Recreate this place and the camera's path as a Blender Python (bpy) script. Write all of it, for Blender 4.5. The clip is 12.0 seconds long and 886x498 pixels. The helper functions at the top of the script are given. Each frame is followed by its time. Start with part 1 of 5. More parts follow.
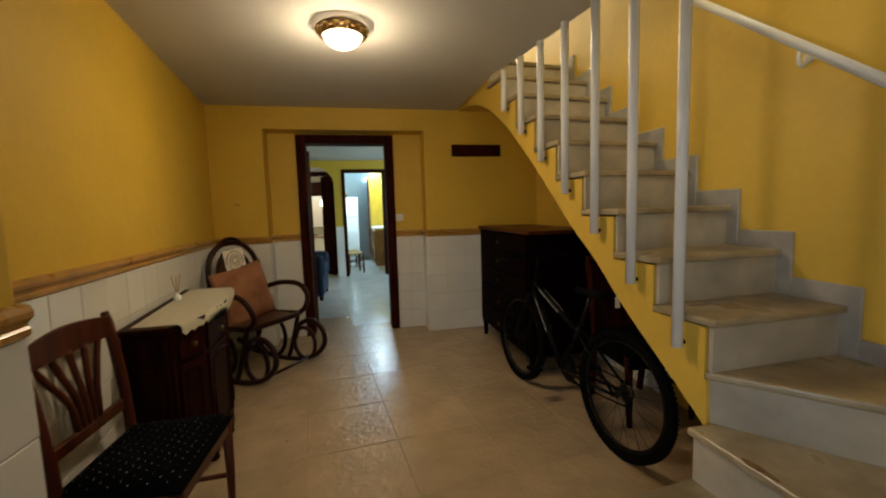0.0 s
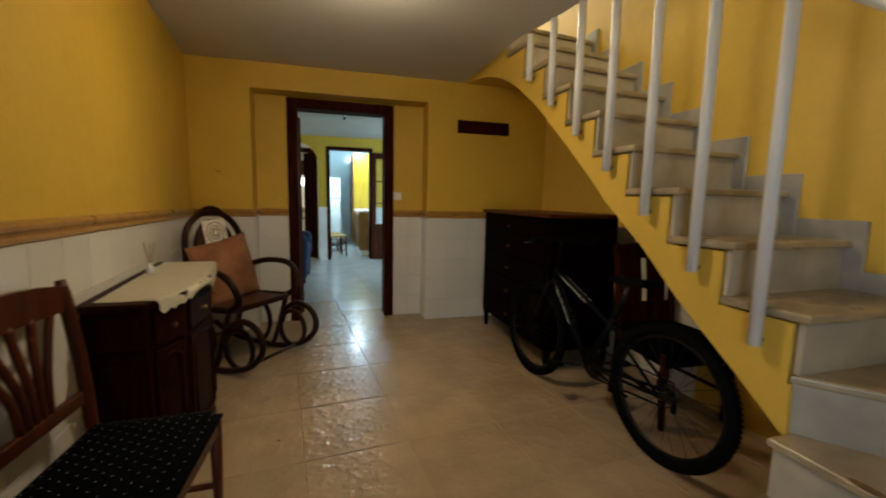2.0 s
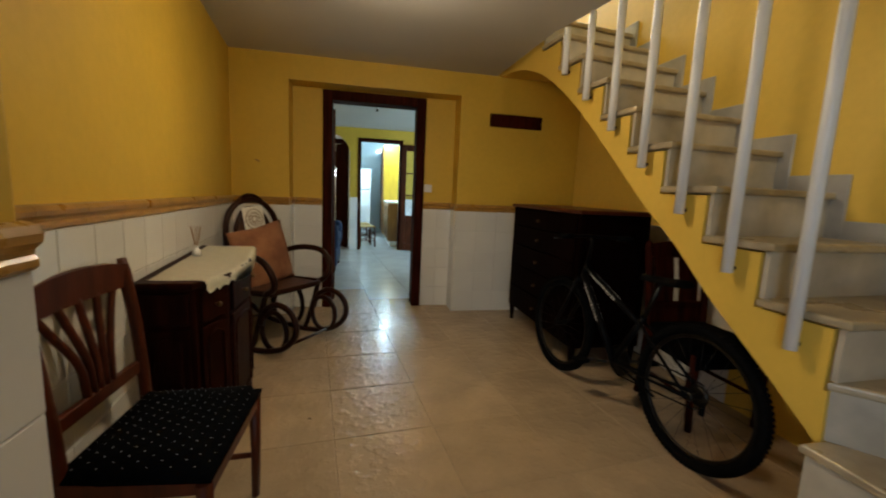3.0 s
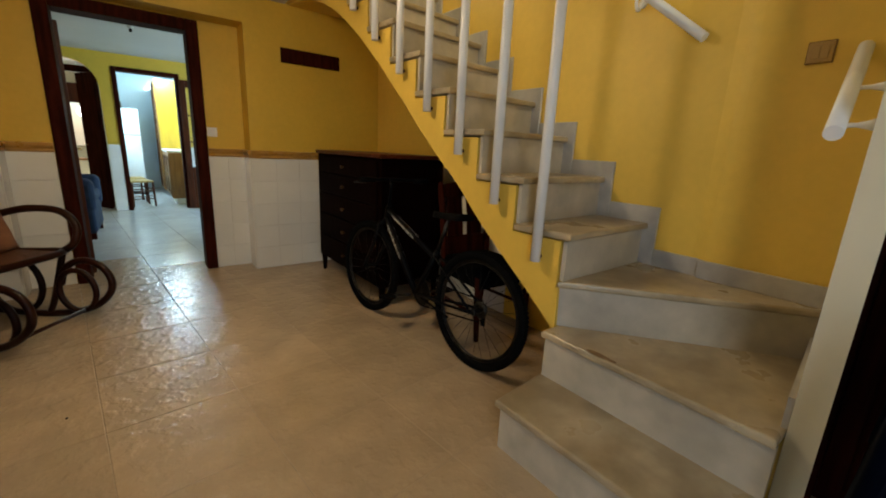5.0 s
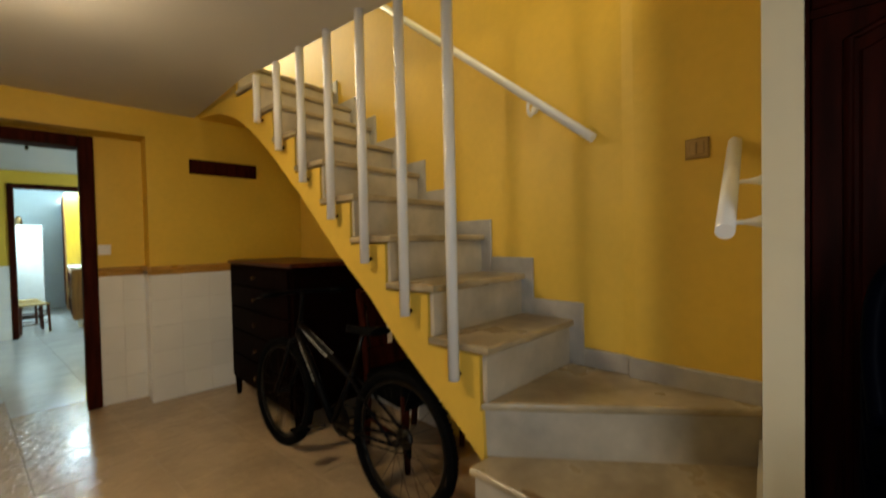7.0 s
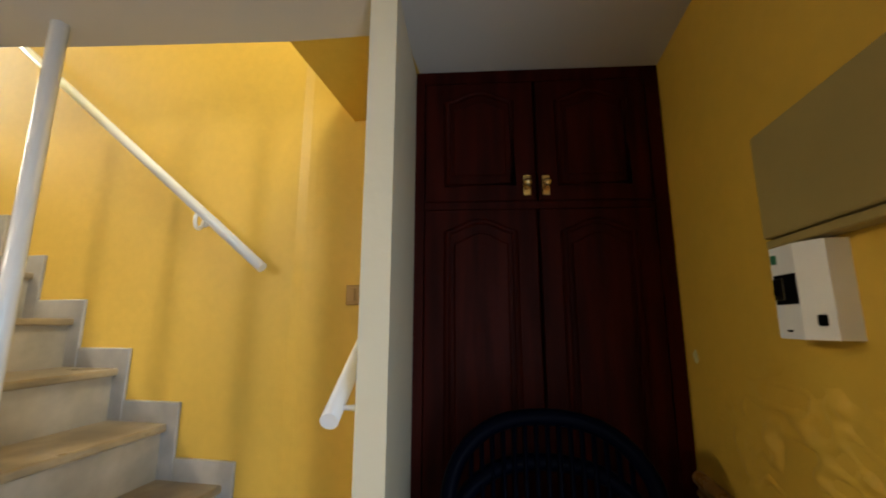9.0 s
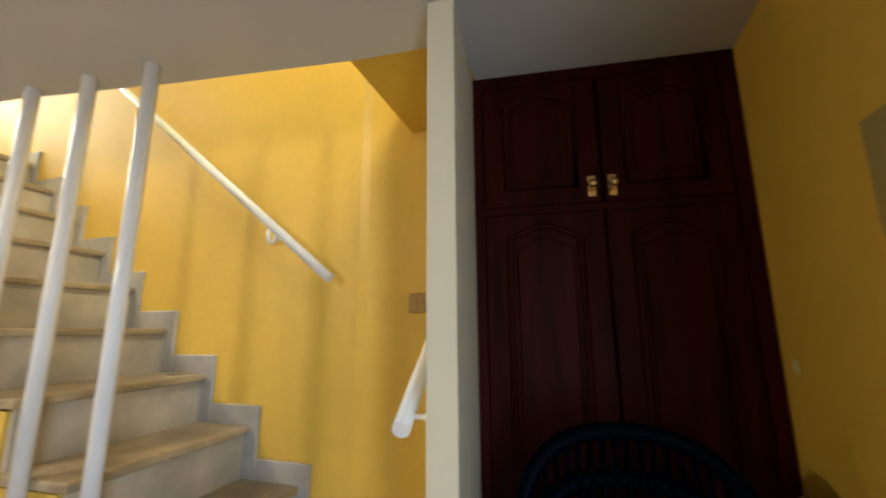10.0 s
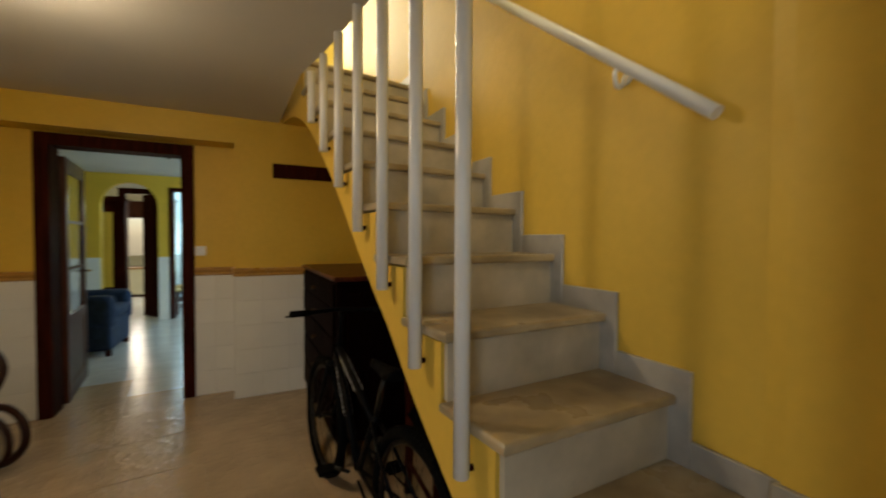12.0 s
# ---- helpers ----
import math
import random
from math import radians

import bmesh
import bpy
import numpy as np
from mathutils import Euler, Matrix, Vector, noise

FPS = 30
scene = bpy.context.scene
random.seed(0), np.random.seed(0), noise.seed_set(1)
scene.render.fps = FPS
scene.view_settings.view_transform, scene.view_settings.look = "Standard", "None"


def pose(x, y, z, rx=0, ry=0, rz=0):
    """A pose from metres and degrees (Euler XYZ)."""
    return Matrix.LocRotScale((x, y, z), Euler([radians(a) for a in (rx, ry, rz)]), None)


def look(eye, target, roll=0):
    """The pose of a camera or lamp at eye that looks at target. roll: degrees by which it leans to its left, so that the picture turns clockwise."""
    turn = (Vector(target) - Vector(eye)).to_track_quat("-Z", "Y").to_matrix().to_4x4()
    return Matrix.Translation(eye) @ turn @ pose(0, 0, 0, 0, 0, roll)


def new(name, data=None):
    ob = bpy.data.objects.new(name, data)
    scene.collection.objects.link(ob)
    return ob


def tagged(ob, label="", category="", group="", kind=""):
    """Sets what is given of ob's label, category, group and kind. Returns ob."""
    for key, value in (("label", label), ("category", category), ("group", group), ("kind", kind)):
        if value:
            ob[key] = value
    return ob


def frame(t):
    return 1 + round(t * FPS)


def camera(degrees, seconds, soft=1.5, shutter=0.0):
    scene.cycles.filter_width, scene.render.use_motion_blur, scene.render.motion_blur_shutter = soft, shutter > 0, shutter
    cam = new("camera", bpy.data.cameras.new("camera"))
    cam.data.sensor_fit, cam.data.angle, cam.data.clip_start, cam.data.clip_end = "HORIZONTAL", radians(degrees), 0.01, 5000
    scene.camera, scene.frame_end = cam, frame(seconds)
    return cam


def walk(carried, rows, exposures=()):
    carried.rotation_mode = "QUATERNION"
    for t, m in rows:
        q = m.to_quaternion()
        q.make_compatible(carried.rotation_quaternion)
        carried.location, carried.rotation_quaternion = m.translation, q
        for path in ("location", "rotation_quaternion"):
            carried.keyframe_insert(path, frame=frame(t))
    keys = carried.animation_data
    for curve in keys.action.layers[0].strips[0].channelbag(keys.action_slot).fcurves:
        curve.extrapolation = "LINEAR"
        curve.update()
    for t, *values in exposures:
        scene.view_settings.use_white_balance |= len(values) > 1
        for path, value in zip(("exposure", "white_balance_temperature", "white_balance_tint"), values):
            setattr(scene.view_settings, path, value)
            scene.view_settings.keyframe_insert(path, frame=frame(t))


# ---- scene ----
cam = camera(95.3, 12.0, soft=1.9, shutter=0.5)
PATH = [
    (0, (0.27, 0.718, 1.293), (0.688, 2.664, 1.1), -1.7),
    (0.5, (0.241, 0.794, 1.225), (0.802, 2.71, 1.109), -4.7),
    (1, (0.15, 0.942, 1.224), (0.848, 2.812, 1.094), -2.1),
    (1.5, (0.097, 1.02, 1.197), (0.812, 2.862, 0.889), 1.7),
    (2, (0.078, 1.054, 1.198), (0.619, 2.964, 0.956), 1.2),
    (2.5, (0.062, 1.06, 1.194), (0.397, 3.014, 0.93), 1.4),
    (3, (0.05, 1.022, 1.195), (0.466, 2.958, 0.916), 2.6),
    (3.5, (0.13, 1.006, 1.182), (1.044, 2.764, 0.919), 2.7),
    (3.7, (0.135, 0.991, 1.179), (1.226, 2.643, 0.896), 3.2),
    (5.3, (0.162, 0.97, 1.161), (1.359, 2.498, 0.68), 2.7),
    (5.5, (0.167, 0.97, 1.167), (1.384, 2.49, 0.706), 2.5),
    (6, (0.192, 0.981, 1.173), (1.489, 2.468, 0.85), 2.4),
    (6.5, (0.26, 0.987, 1.181), (1.648, 2.401, 0.912), 1.9),
    (7, (0.434, 1.009, 1.245), (1.83, 2.44, 1.202), -1.2),
    (7.5, (0.612, 0.978, 1.361), (2.146, 2.255, 1.486), -0.8),
    (7.7, (0.669, 0.959, 1.404), (2.304, 2.101, 1.557), -0.0),
    (9.3, (0.718, 0.797, 1.473), (2.657, 1.117, 1.844), -0.1),
    (9.5, (0.714, 0.811, 1.472), (2.647, 1.169, 1.84), -0.2),
    (10, (0.717, 0.832, 1.482), (2.58, 1.451, 1.862), -0.3),
    (10.5, (0.711, 0.88, 1.486), (2.449, 1.795, 1.864), -0.6),
    (11, (0.751, 0.932, 1.423), (2.32, 2.156, 1.619), -0.9),
    (11.5, (0.87, 1.104, 1.341), (2.159, 2.633, 1.388), 0.6),
    (12, (1.008, 1.178, 1.336), (1.921, 2.957, 1.286), 0.3),
]
EXPOSURES = [(0, 0.40, 7200, 10), (2.5, 0.45, 6850, 10), (5.5, 0.83, 6900, 10), (6.5, 0.80, 7300, 10), (7.5, 0.55, 7900, 10), (9.3, 1.48, 5950, 10), (10.5, 1.50, 6350, 10), (11.0, 1.20, 6900, 10), (11.5, 0.72, 7250, 10), (12.0, 0.40, 7450, 10)]
walk(cam, [(t, look(eye, target, roll)) for t, eye, target, roll in PATH], EXPOSURES)

# ---- world and large lights ----
world = bpy.data.worlds.new("sky")
scene.world = world
world.use_nodes = True
_sky = world.node_tree.nodes.new("ShaderNodeTexSky")
_sky.sky_type, _sky.sun_disc = "NISHITA", False
_sky.sun_elevation, _sky.sun_rotation = radians(48), radians(40)
world.node_tree.links.new(_sky.outputs[0], world.node_tree.nodes["Background"].inputs[0])
world.node_tree.nodes["Background"].inputs[1].default_value = 0.10


def area_lamp(name, eye, target, sx, sy, power, color, spread=180):
    d = bpy.data.lights.new(name, "AREA")
    d.shape, d.size, d.size_y, d.energy, d.color = "RECTANGLE", sx, sy, power, color
    d.spread = radians(spread)
    ob = new(name, d)
    ob.matrix_world = look(eye, target)
    return ob


def bulb(name, at, power, color, radius=0.05):
    d = bpy.data.lights.new(name, "POINT")
    d.energy, d.color, d.shadow_soft_size = power, color, radius
    ob = new(name, d)
    ob.location = at
    return ob


DAY, WARM, COOL = (0.74, 0.87, 1.0), (1.0, 0.835, 0.585), (0.46, 0.76, 1.0)
area_lamp("daylight_entrance", (-0.05, 0.16, 1.15), (1.75, 2.9, 1.0), 0.5, 1.9, 5.0, DAY, 130)
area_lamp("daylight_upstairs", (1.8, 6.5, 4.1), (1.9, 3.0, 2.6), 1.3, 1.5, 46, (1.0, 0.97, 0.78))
# Added fill lamp that brightens the stair risers; no window is known there.
area_lamp("stair_riser_fill", (1.25, 0.36, 4.45), (1.9, 3.4, 2.0), 1.2, 0.8, 36, (1.0, 0.91, 0.66))
area_lamp("daylight_kitchen", (-0.085, 10.55, 1.55), (1.5, 10.55, 1.2), 1.5, 1.0, 24, COOL)
area_lamp("daylight_bedroom", (-1.2, 12.25, 1.5), (-0.9, 9.65, 0.8), 1.2, 1.2, 26, (1.0, 0.90, 0.76))
area_lamp("daylight_sitting_room", (2.9, 6.8, 1.5), (0.3, 6.9, 0.5), 1.2, 1.2, 90, COOL)
bulb("lamp_kitchen", (0.74, 10.85, 2.35), 74, COOL, 0.09)
bulb("lamp_hall", (0.252, 3.11, 2.163), 14.5, WARM, 0.07)
area_lamp("lamp_hall_bowl", (0.252, 3.11, 2.095), (0.252, 3.11, 0.0), 0.18, 0.18, 4.5, WARM)


# ---- materials ----
def material(name, base, rough=0.6, metal=0.0, vary=0.0, scale=6.0, fine=0.0, fine_scale=60.0, bump=0.0,
             bump_scale=40.0, second=None, coat=0.0, spec=0.5, per_object=0.0, stretch=(1, 1, 1)):
    m = bpy.data.materials.new(name)
    m.use_nodes = True
    nt = m.node_tree
    n, link = nt.nodes, nt.links.new
    b = n["Principled BSDF"]
    b.inputs["Base Color"].default_value = (*base, 1)
    b.inputs["Roughness"].default_value, b.inputs["Metallic"].default_value = rough, metal
    b.inputs["Specular IOR Level"].default_value, b.inputs["Coat Weight"].default_value = spec, coat
    co = n.new("ShaderNodeNewGeometry")
    mp = n.new("ShaderNodeMapping")
    mp.inputs["Scale"].default_value = stretch
    link(co.outputs["Position"], mp.inputs[0])
    out = None
    if vary or second:
        t = n.new("ShaderNodeTexNoise")
        t.inputs["Scale"].default_value, t.inputs["Detail"].default_value = scale, 5
        link(mp.outputs[0], t.inputs["Vector"])
        r = n.new("ShaderNodeValToRGB")
        sec = second or tuple(c * (1 - vary) for c in base)
        r.color_ramp.elements[0].position, r.color_ramp.elements[1].position = 0.35, 0.68
        r.color_ramp.elements[0].color, r.color_ramp.elements[1].color = (*sec, 1), (*base, 1)
        link(t.outputs[0], r.inputs[0])
        out = r.outputs[0]
        if fine:
            t2 = n.new("ShaderNodeTexNoise")
            t2.inputs["Scale"].default_value, t2.inputs["Detail"].default_value = fine_scale, 3
            link(mp.outputs[0], t2.inputs["Vector"])
            mx = n.new("ShaderNodeMix")
            mx.data_type, mx.blend_type = "RGBA", "MULTIPLY"
            mx.inputs[0].default_value = fine
            link(out, mx.inputs[6])
            link(t2.outputs[0], mx.inputs[7])
            out = mx.outputs[2]
        rr = n.new("ShaderNodeMapRange")
        rr.inputs[3].default_value, rr.inputs[4].default_value = min(1, rough * 1.2), rough * 0.85
        link(t.outputs[0], rr.inputs[0])
        link(rr.outputs[0], b.inputs["Roughness"])
    if per_object and out:
        oi = n.new("ShaderNodeObjectInfo")
        mr = n.new("ShaderNodeMapRange")
        mr.inputs[3].default_value, mr.inputs[4].default_value = 1 - per_object, 1 + per_object
        link(oi.outputs["Random"], mr.inputs[0])
        hv = n.new("ShaderNodeHueSaturation")
        link(mr.outputs[0], hv.inputs["Value"])
        link(out, hv.inputs["Color"])
        out = hv.outputs[0]
    if out:
        link(out, b.inputs["Base Color"])
    if bump:
        t3 = n.new("ShaderNodeTexNoise")
        t3.inputs["Scale"].default_value, t3.inputs["Detail"].default_value = bump_scale, 4
        link(mp.outputs[0], t3.inputs["Vector"])
        bp = n.new("ShaderNodeBump")
        bp.inputs["Strength"].default_value, bp.inputs["Distance"].default_value = bump, 0.01
        link(t3.outputs[0], bp.inputs["Height"])
        link(bp.outputs[0], b.inputs["Normal"])
    return m


def glow(name, color, strength):
    m = bpy.data.materials.new(name)
    m.use_nodes = True
    b = m.node_tree.nodes["Principled BSDF"]
    b.inputs["Base Color"].default_value = (*color, 1)
    b.inputs["Emission Color"].default_value, b.inputs["Emission Strength"].default_value = (*color, 1), strength
    return m


def clear_glass(name, rough=0.02):
    m = bpy.data.materials.new(name)
    m.use_nodes = True
    b = m.node_tree.nodes["Principled BSDF"]
    b.inputs["Transmission Weight"].default_value, b.inputs["Roughness"].default_value, b.inputs["IOR"].default_value = 1.0, rough, 1.45
    return m


YELLOW = material("yellow_wall_paint", (0.71, 0.452, 0.048), 0.55, vary=0.10, scale=1.6, fine=0.12, fine_scale=25, bump=0.25, bump_scale=14)
# Lit copy of the yellow paint: lamp and daylight brightness is put into its colour.
LIT_YELLOW = material("lit_yellow_wall_paint", (0.80, 0.53, 0.088), 0.5, vary=0.10, scale=1.4, fine=0.12, fine_scale=25, bump=0.25, bump_scale=14)
PALE = material("cream_paint", (0.74, 0.69, 0.52), 0.6, vary=0.08, scale=3, bump=0.2, bump_scale=18)
CREAM_YELLOW = material("pale_yellow_paint", (0.70, 0.67, 0.36), 0.6, vary=0.08, scale=3, bump=0.2, bump_scale=18)
WHITE = material("white_ceiling_paint", (0.57, 0.555, 0.53), 0.75, vary=0.06, scale=1.2, bump=0.12, bump_scale=20)
WALL_TILE = material("white_glazed_tile", (0.74, 0.73, 0.69), 0.12, vary=0.06, scale=3, bump=0.18, bump_scale=5, per_object=0.03)
GROUT = material("grey_grout", (0.66, 0.64, 0.59), 0.7, vary=0.2, scale=20)
DADO = material("ochre_ceramic_border", (0.46, 0.24, 0.055), 0.28, vary=0.3, scale=9, bump=0.1, bump_scale=30)
FLOOR_TILE = material("beige_floor_tile", (0.49, 0.36, 0.225), 0.17, spec=0.65, second=(0.39, 0.29, 0.185), scale=4, fine=0.12, fine_scale=40, bump=0.65, bump_scale=16, per_object=0.05)
FLOOR_GROUT = material("dark_floor_grout", (0.40, 0.30, 0.19), 0.45, vary=0.3, scale=15)
# dimples pressed into the glazed floor tiles
_nt = FLOOR_TILE.node_tree
_bump = [q for q in _nt.nodes if q.bl_idname == "ShaderNodeBump"][0]
_src = _bump.inputs["Height"].links[0].from_socket
_ramp = _nt.nodes.new("ShaderNodeValToRGB")
_ramp.color_ramp.elements[0].position, _ramp.color_ramp.elements[1].position = 0.47, 0.67
_nt.links.new(_src, _ramp.inputs[0])
_nt.links.new(_ramp.outputs[0], _bump.inputs["Height"])
_bump.inputs["Distance"].default_value = 0.0042
MARBLE = material("cream_marble", (0.56, 0.46, 0.305), 0.28, second=(0.32, 0.25, 0.155), scale=4.5, fine=0.35, fine_scale=16, bump=0.04, bump_scale=12, stretch=(1, 1, 2.2))
MARBLE_GREY = material("grey_marble", (0.62, 0.56, 0.455), 0.3, second=(0.43, 0.39, 0.32), scale=4, fine=0.25, fine_scale=18)
MARBLE_SKIRT = material("grey_skirting_marble", (0.55, 0.52, 0.48), 0.3, second=(0.38, 0.365, 0.35), scale=5, fine=0.25, fine_scale=18)
DARK_WOOD = material("dark_stained_wood", (0.055, 0.0085, 0.003), 0.66, spec=0.05, second=(0.022, 0.0034, 0.0013), scale=5, fine=0.3, fine_scale=70, bump=0.05, stretch=(6, 6, 0.6))
RED_WOOD = material("red_brown_wood", (0.11, 0.028, 0.010), 0.42, spec=0.2, second=(0.05, 0.013, 0.006), scale=5, fine=0.35, fine_scale=60, bump=0.05, stretch=(6, 6, 0.7))
WHITE_PAINT = material("white_enamel", (0.83, 0.84, 0.855), 0.22, vary=0.05, scale=8)


# ---- mesh helpers ----
def bm_box(x0, y0, z0, x1, y1, z1, bm=None, bevel=0.0, seg=1):
    bm = bm or bmesh.new()
    vs = [bm.verts.new(p) for p in ((x0, y0, z0), (x1, y0, z0), (x1, y1, z0), (x0, y1, z0), (x0, y0, z1), (x1, y0, z1), (x1, y1, z1), (x0, y1, z1))]
    fs = [bm.faces.new([vs[i] for i in f]) for f in ((3, 2, 1, 0), (4, 5, 6, 7), (0, 1, 5, 4), (1, 2, 6, 5), (2, 3, 7, 6), (3, 0, 4, 7))]
    if bevel:
        bmesh.ops.bevel(bm, geom=list({e for f in fs for e in f.edges}), offset=bevel, segments=seg, profile=0.5, affect="EDGES")
    return bm


def bm_prism(pts, a, b, axis="z", bm=None, bevel=0.0, seg=1):
    """Extrude a closed outline from a to b. axis z: points (x, y); axis x: points (y, z); axis y: points (x, z)."""
    bm = bm or bmesh.new()
    put = {"z": lambda p, h: (p[0], p[1], h), "x": lambda p, h: (h, p[0], p[1]), "y": lambda p, h: (p[0], h, p[1])}[axis]
    lo, hi = [bm.verts.new(put(p, a)) for p in pts], [bm.verts.new(put(p, b)) for p in pts]
    n = len(pts)
    fs = [bm.faces.new(lo), bm.faces.new(hi)] + [bm.faces.new((lo[i], lo[(i + 1) % n], hi[(i + 1) % n], hi[i])) for i in range(n)]
    bmesh.ops.recalc_face_normals(bm, faces=fs)
    if bevel:
        bmesh.ops.bevel(bm, geom=list({e for f in fs[:2] for e in f.edges}), offset=bevel, segments=seg, profile=0.5, affect="EDGES")
    return bm


def bm_tube(path, radius, bm=None, sides=10, closed=False):
    """A round tube along a path; radius is a number or one number a point."""
    bm = bm or bmesh.new()
    pts = [Vector(p) for p in path]
    n = len(pts)
    rad = radius if isinstance(radius, (list, tuple)) else [radius] * n
    rings, up = [], None
    for i, p in enumerate(pts):
        if closed:
            d = pts[(i + 1) % n] - pts[i - 1]
        else:
            d = pts[min(i + 1, n - 1)] - pts[max(i - 1, 0)]
        d.normalize()
        if up is None:
            up = Vector((0, 0, 1)) if abs(d.z) < 0.9 else Vector((1, 0, 0))
        u = (up - d * up.dot(d)).normalized()
        up = u
        w = d.cross(u)
        rings.append([bm.verts.new(p + (u * math.cos(2 * math.pi * k / sides) + w * math.sin(2 * math.pi * k / sides)) * rad[i]) for k in range(sides)])
    for i in range(n if closed else n - 1):
        a, b = rings[i], rings[(i + 1) % n]
        for k in range(sides):
            f = bm.faces.new((a[k], a[(k + 1) % sides], b[(k + 1) % sides], b[k]))
            f.smooth = True
    if not closed:
        bm.faces.new(rings[0][::-1])
        bm.faces.new(rings[-1])
    return bm


def bm_lathe(profile, bm=None, at=(0, 0, 0), sides=24):
    """Turn a profile of (radius, z) about a vertical axis."""
    bm = bm or bmesh.new()
    rings = []
    for r, z in profile:
        rings.append([bm.verts.new((at[0] + r * math.cos(2 * math.pi * k / sides), at[1] + r * math.sin(2 * math.pi * k / sides), at[2] + z)) for k in range(sides)])
    for a, b in zip(rings, rings[1:]):
        for k in range(sides):
            f = bm.faces.new((a[k], a[(k + 1) % sides], b[(k + 1) % sides], b[k]))
            f.smooth = True
    bm.faces.new(rings[0][::-1])
    bm.faces.new(rings[-1])
    return bm


def arc(cx, cy, r, a0, a1, n):
    return [(cx + r * math.cos(radians(a0 + (a1 - a0) * i / n)), cy + r * math.sin(radians(a0 + (a1 - a0) * i / n))) for i in range(n + 1)]


def spline(pts, n=8):
    """A smooth curve through 2D or 3D points."""
    p = [Vector(q) for q in pts]
    p = [2 * p[0] - p[1]] + p + [2 * p[-1] - p[-2]]
    out = []
    for i in range(1, len(p) - 2):
        for k in range(n):
            t = k / n
            out.append(0.5 * (2 * p[i] + (p[i + 1] - p[i - 1]) * t + (2 * p[i - 1] - 5 * p[i] + 4 * p[i + 1] - p[i + 2]) * t * t + (3 * p[i] - p[i - 1] - 3 * p[i + 1] + p[i + 2]) * t ** 3))
    return [tuple(v) for v in out + [p[-2]]]


def part(name, bm, mat, parent=None, label=""):
    """Link a bmesh as one mesh object, under a thing or a part when a parent is given."""
    me = bpy.data.meshes.new(name)
    bmesh.ops.recalc_face_normals(bm, faces=bm.faces[:])
    bm.to_mesh(me)
    bm.free()
    me.materials.append(mat)
    ob = new(name, me)
    if parent is not None:
        ob.parent = parent
    if label:
        ob["label"] = label
    return ob


def thing(name, label, category, m=None, group=""):
    ob = new(name)
    ob.empty_display_size = 0.1
    if m is not None:
        ob.matrix_world = m
    return tagged(ob, label, category, group)


def structure(name, bm, mat, label, category):
    return tagged(part(name, bm, mat), label, category, kind="structure")


# ---- the plan ----
CEIL, TOP = 2.32, 5.0
FAR, RECESS, LEFT_FAR, LEFT_NEAR = 4.91, 5.13, -1.035, -0.735
RIGHT, FRONT, KWALL = 2.25, 0.33, 9.10
RISE = 0.2122
NOSE_L, GOING_L, NOSE_R, GOING_R = 1.945, 0.263, 1.96, 0.2755  # the treads fan out a little
SIDE = 1.565
DADO_Z = 1.085
PIER_X, PIER_Y = -0.40, 1.68


def left_x(y):
    return LEFT_FAR + (FAR - y) * (LEFT_NEAR - LEFT_FAR) / (FAR - 2.1)


# inner edge of the hall ceiling along the stair well
EDGE = [(1.745, 1.16), (1.72, 1.475), (1.625, 2.13), (1.52, 2.72), (1.43, 3.40), (1.36, 3.76), (1.345, FAR)]
SOFFIT_Y = 1.475


# ---- large structure ----
structure("wall_left", bm_prism([(left_x(1.7), 1.7), (left_x(5.4), 5.4), (-1.5, 5.4), (-1.5, 1.7)], 0, CEIL + 0.2), YELLOW, "yellow painted plaster wall with a tiled lower part", "wall")
structure("wall_left_front", bm_box(-1.5, 0.08, 0, PIER_X, PIER_Y, CEIL + 0.2, bevel=0.012, seg=2), YELLOW, "yellow painted wall corner standing proud of the long wall", "wall")
bm = bm_box(PIER_X, 0.08, 0, -0.44, FRONT, CEIL + 0.2)
bm_box(-0.44, 0.08, 2.10, 0.72, FRONT, CEIL + 0.2, bm)
bm_box(0.72, 0.08, 0, RIGHT + 0.2, FRONT, CEIL + 0.2, bm)
structure("wall_front", bm, YELLOW, "yellow plaster entrance wall with blistered damp paint", "wall")
structure("wall_right", bm_box(RIGHT, 0.08, 0, RIGHT + 0.2, 6.9, TOP), LIT_YELLOW, "yellow painted wall running up beside the stairs", "wall")
bm = bm_box(-1.5, FAR, 0, -0.555, 5.33, CEIL + 0.2)
bm_box(-0.555, FAR, 2.108, 1.0, 5.33, CEIL + 0.2, bm)
bm_box(1.0, FAR, 0, RIGHT, 5.33, CEIL + 0.2, bm)
bm_box(-0.555, RECESS, 0, -0.25, 5.33, 2.108, bm)
bm_box(0.66, RECESS, 0, 1.0, 5.33, 2.108, bm)
bm_box(-0.25, RECESS, 2.05, 0.66, 5.33, 2.108, bm)
structure("wall_far", bm, YELLOW, "yellow plaster wall with a shallow recess round the doorway", "wall")
# ceiling with the stair opening
pts = [(-1.5, 0.08), (1.60, 0.08), (1.60, 1.12)] + EDGE + [(EDGE[-1][0], 5.33), (-1.5, 5.33)]
structure("ceiling", bm_prism(pts, CEIL, CEIL + 0.22), WHITE, "white plaster ceiling of the hall", "ceiling")
structure("ceiling_closet", bm_box(1.60, 0.08, CEIL, RIGHT, 1.12, CEIL + 0.22), WHITE, "white ceiling over the closet niche", "ceiling")
structure("ceiling_winder", bm_prism([(1.60, 1.12), (RIGHT, 1.12), (RIGHT, SOFFIT_Y), EDGE[1], EDGE[0]], CEIL, CEIL + 0.22), YELLOW, "yellow soffit over the turning steps", "ceiling")
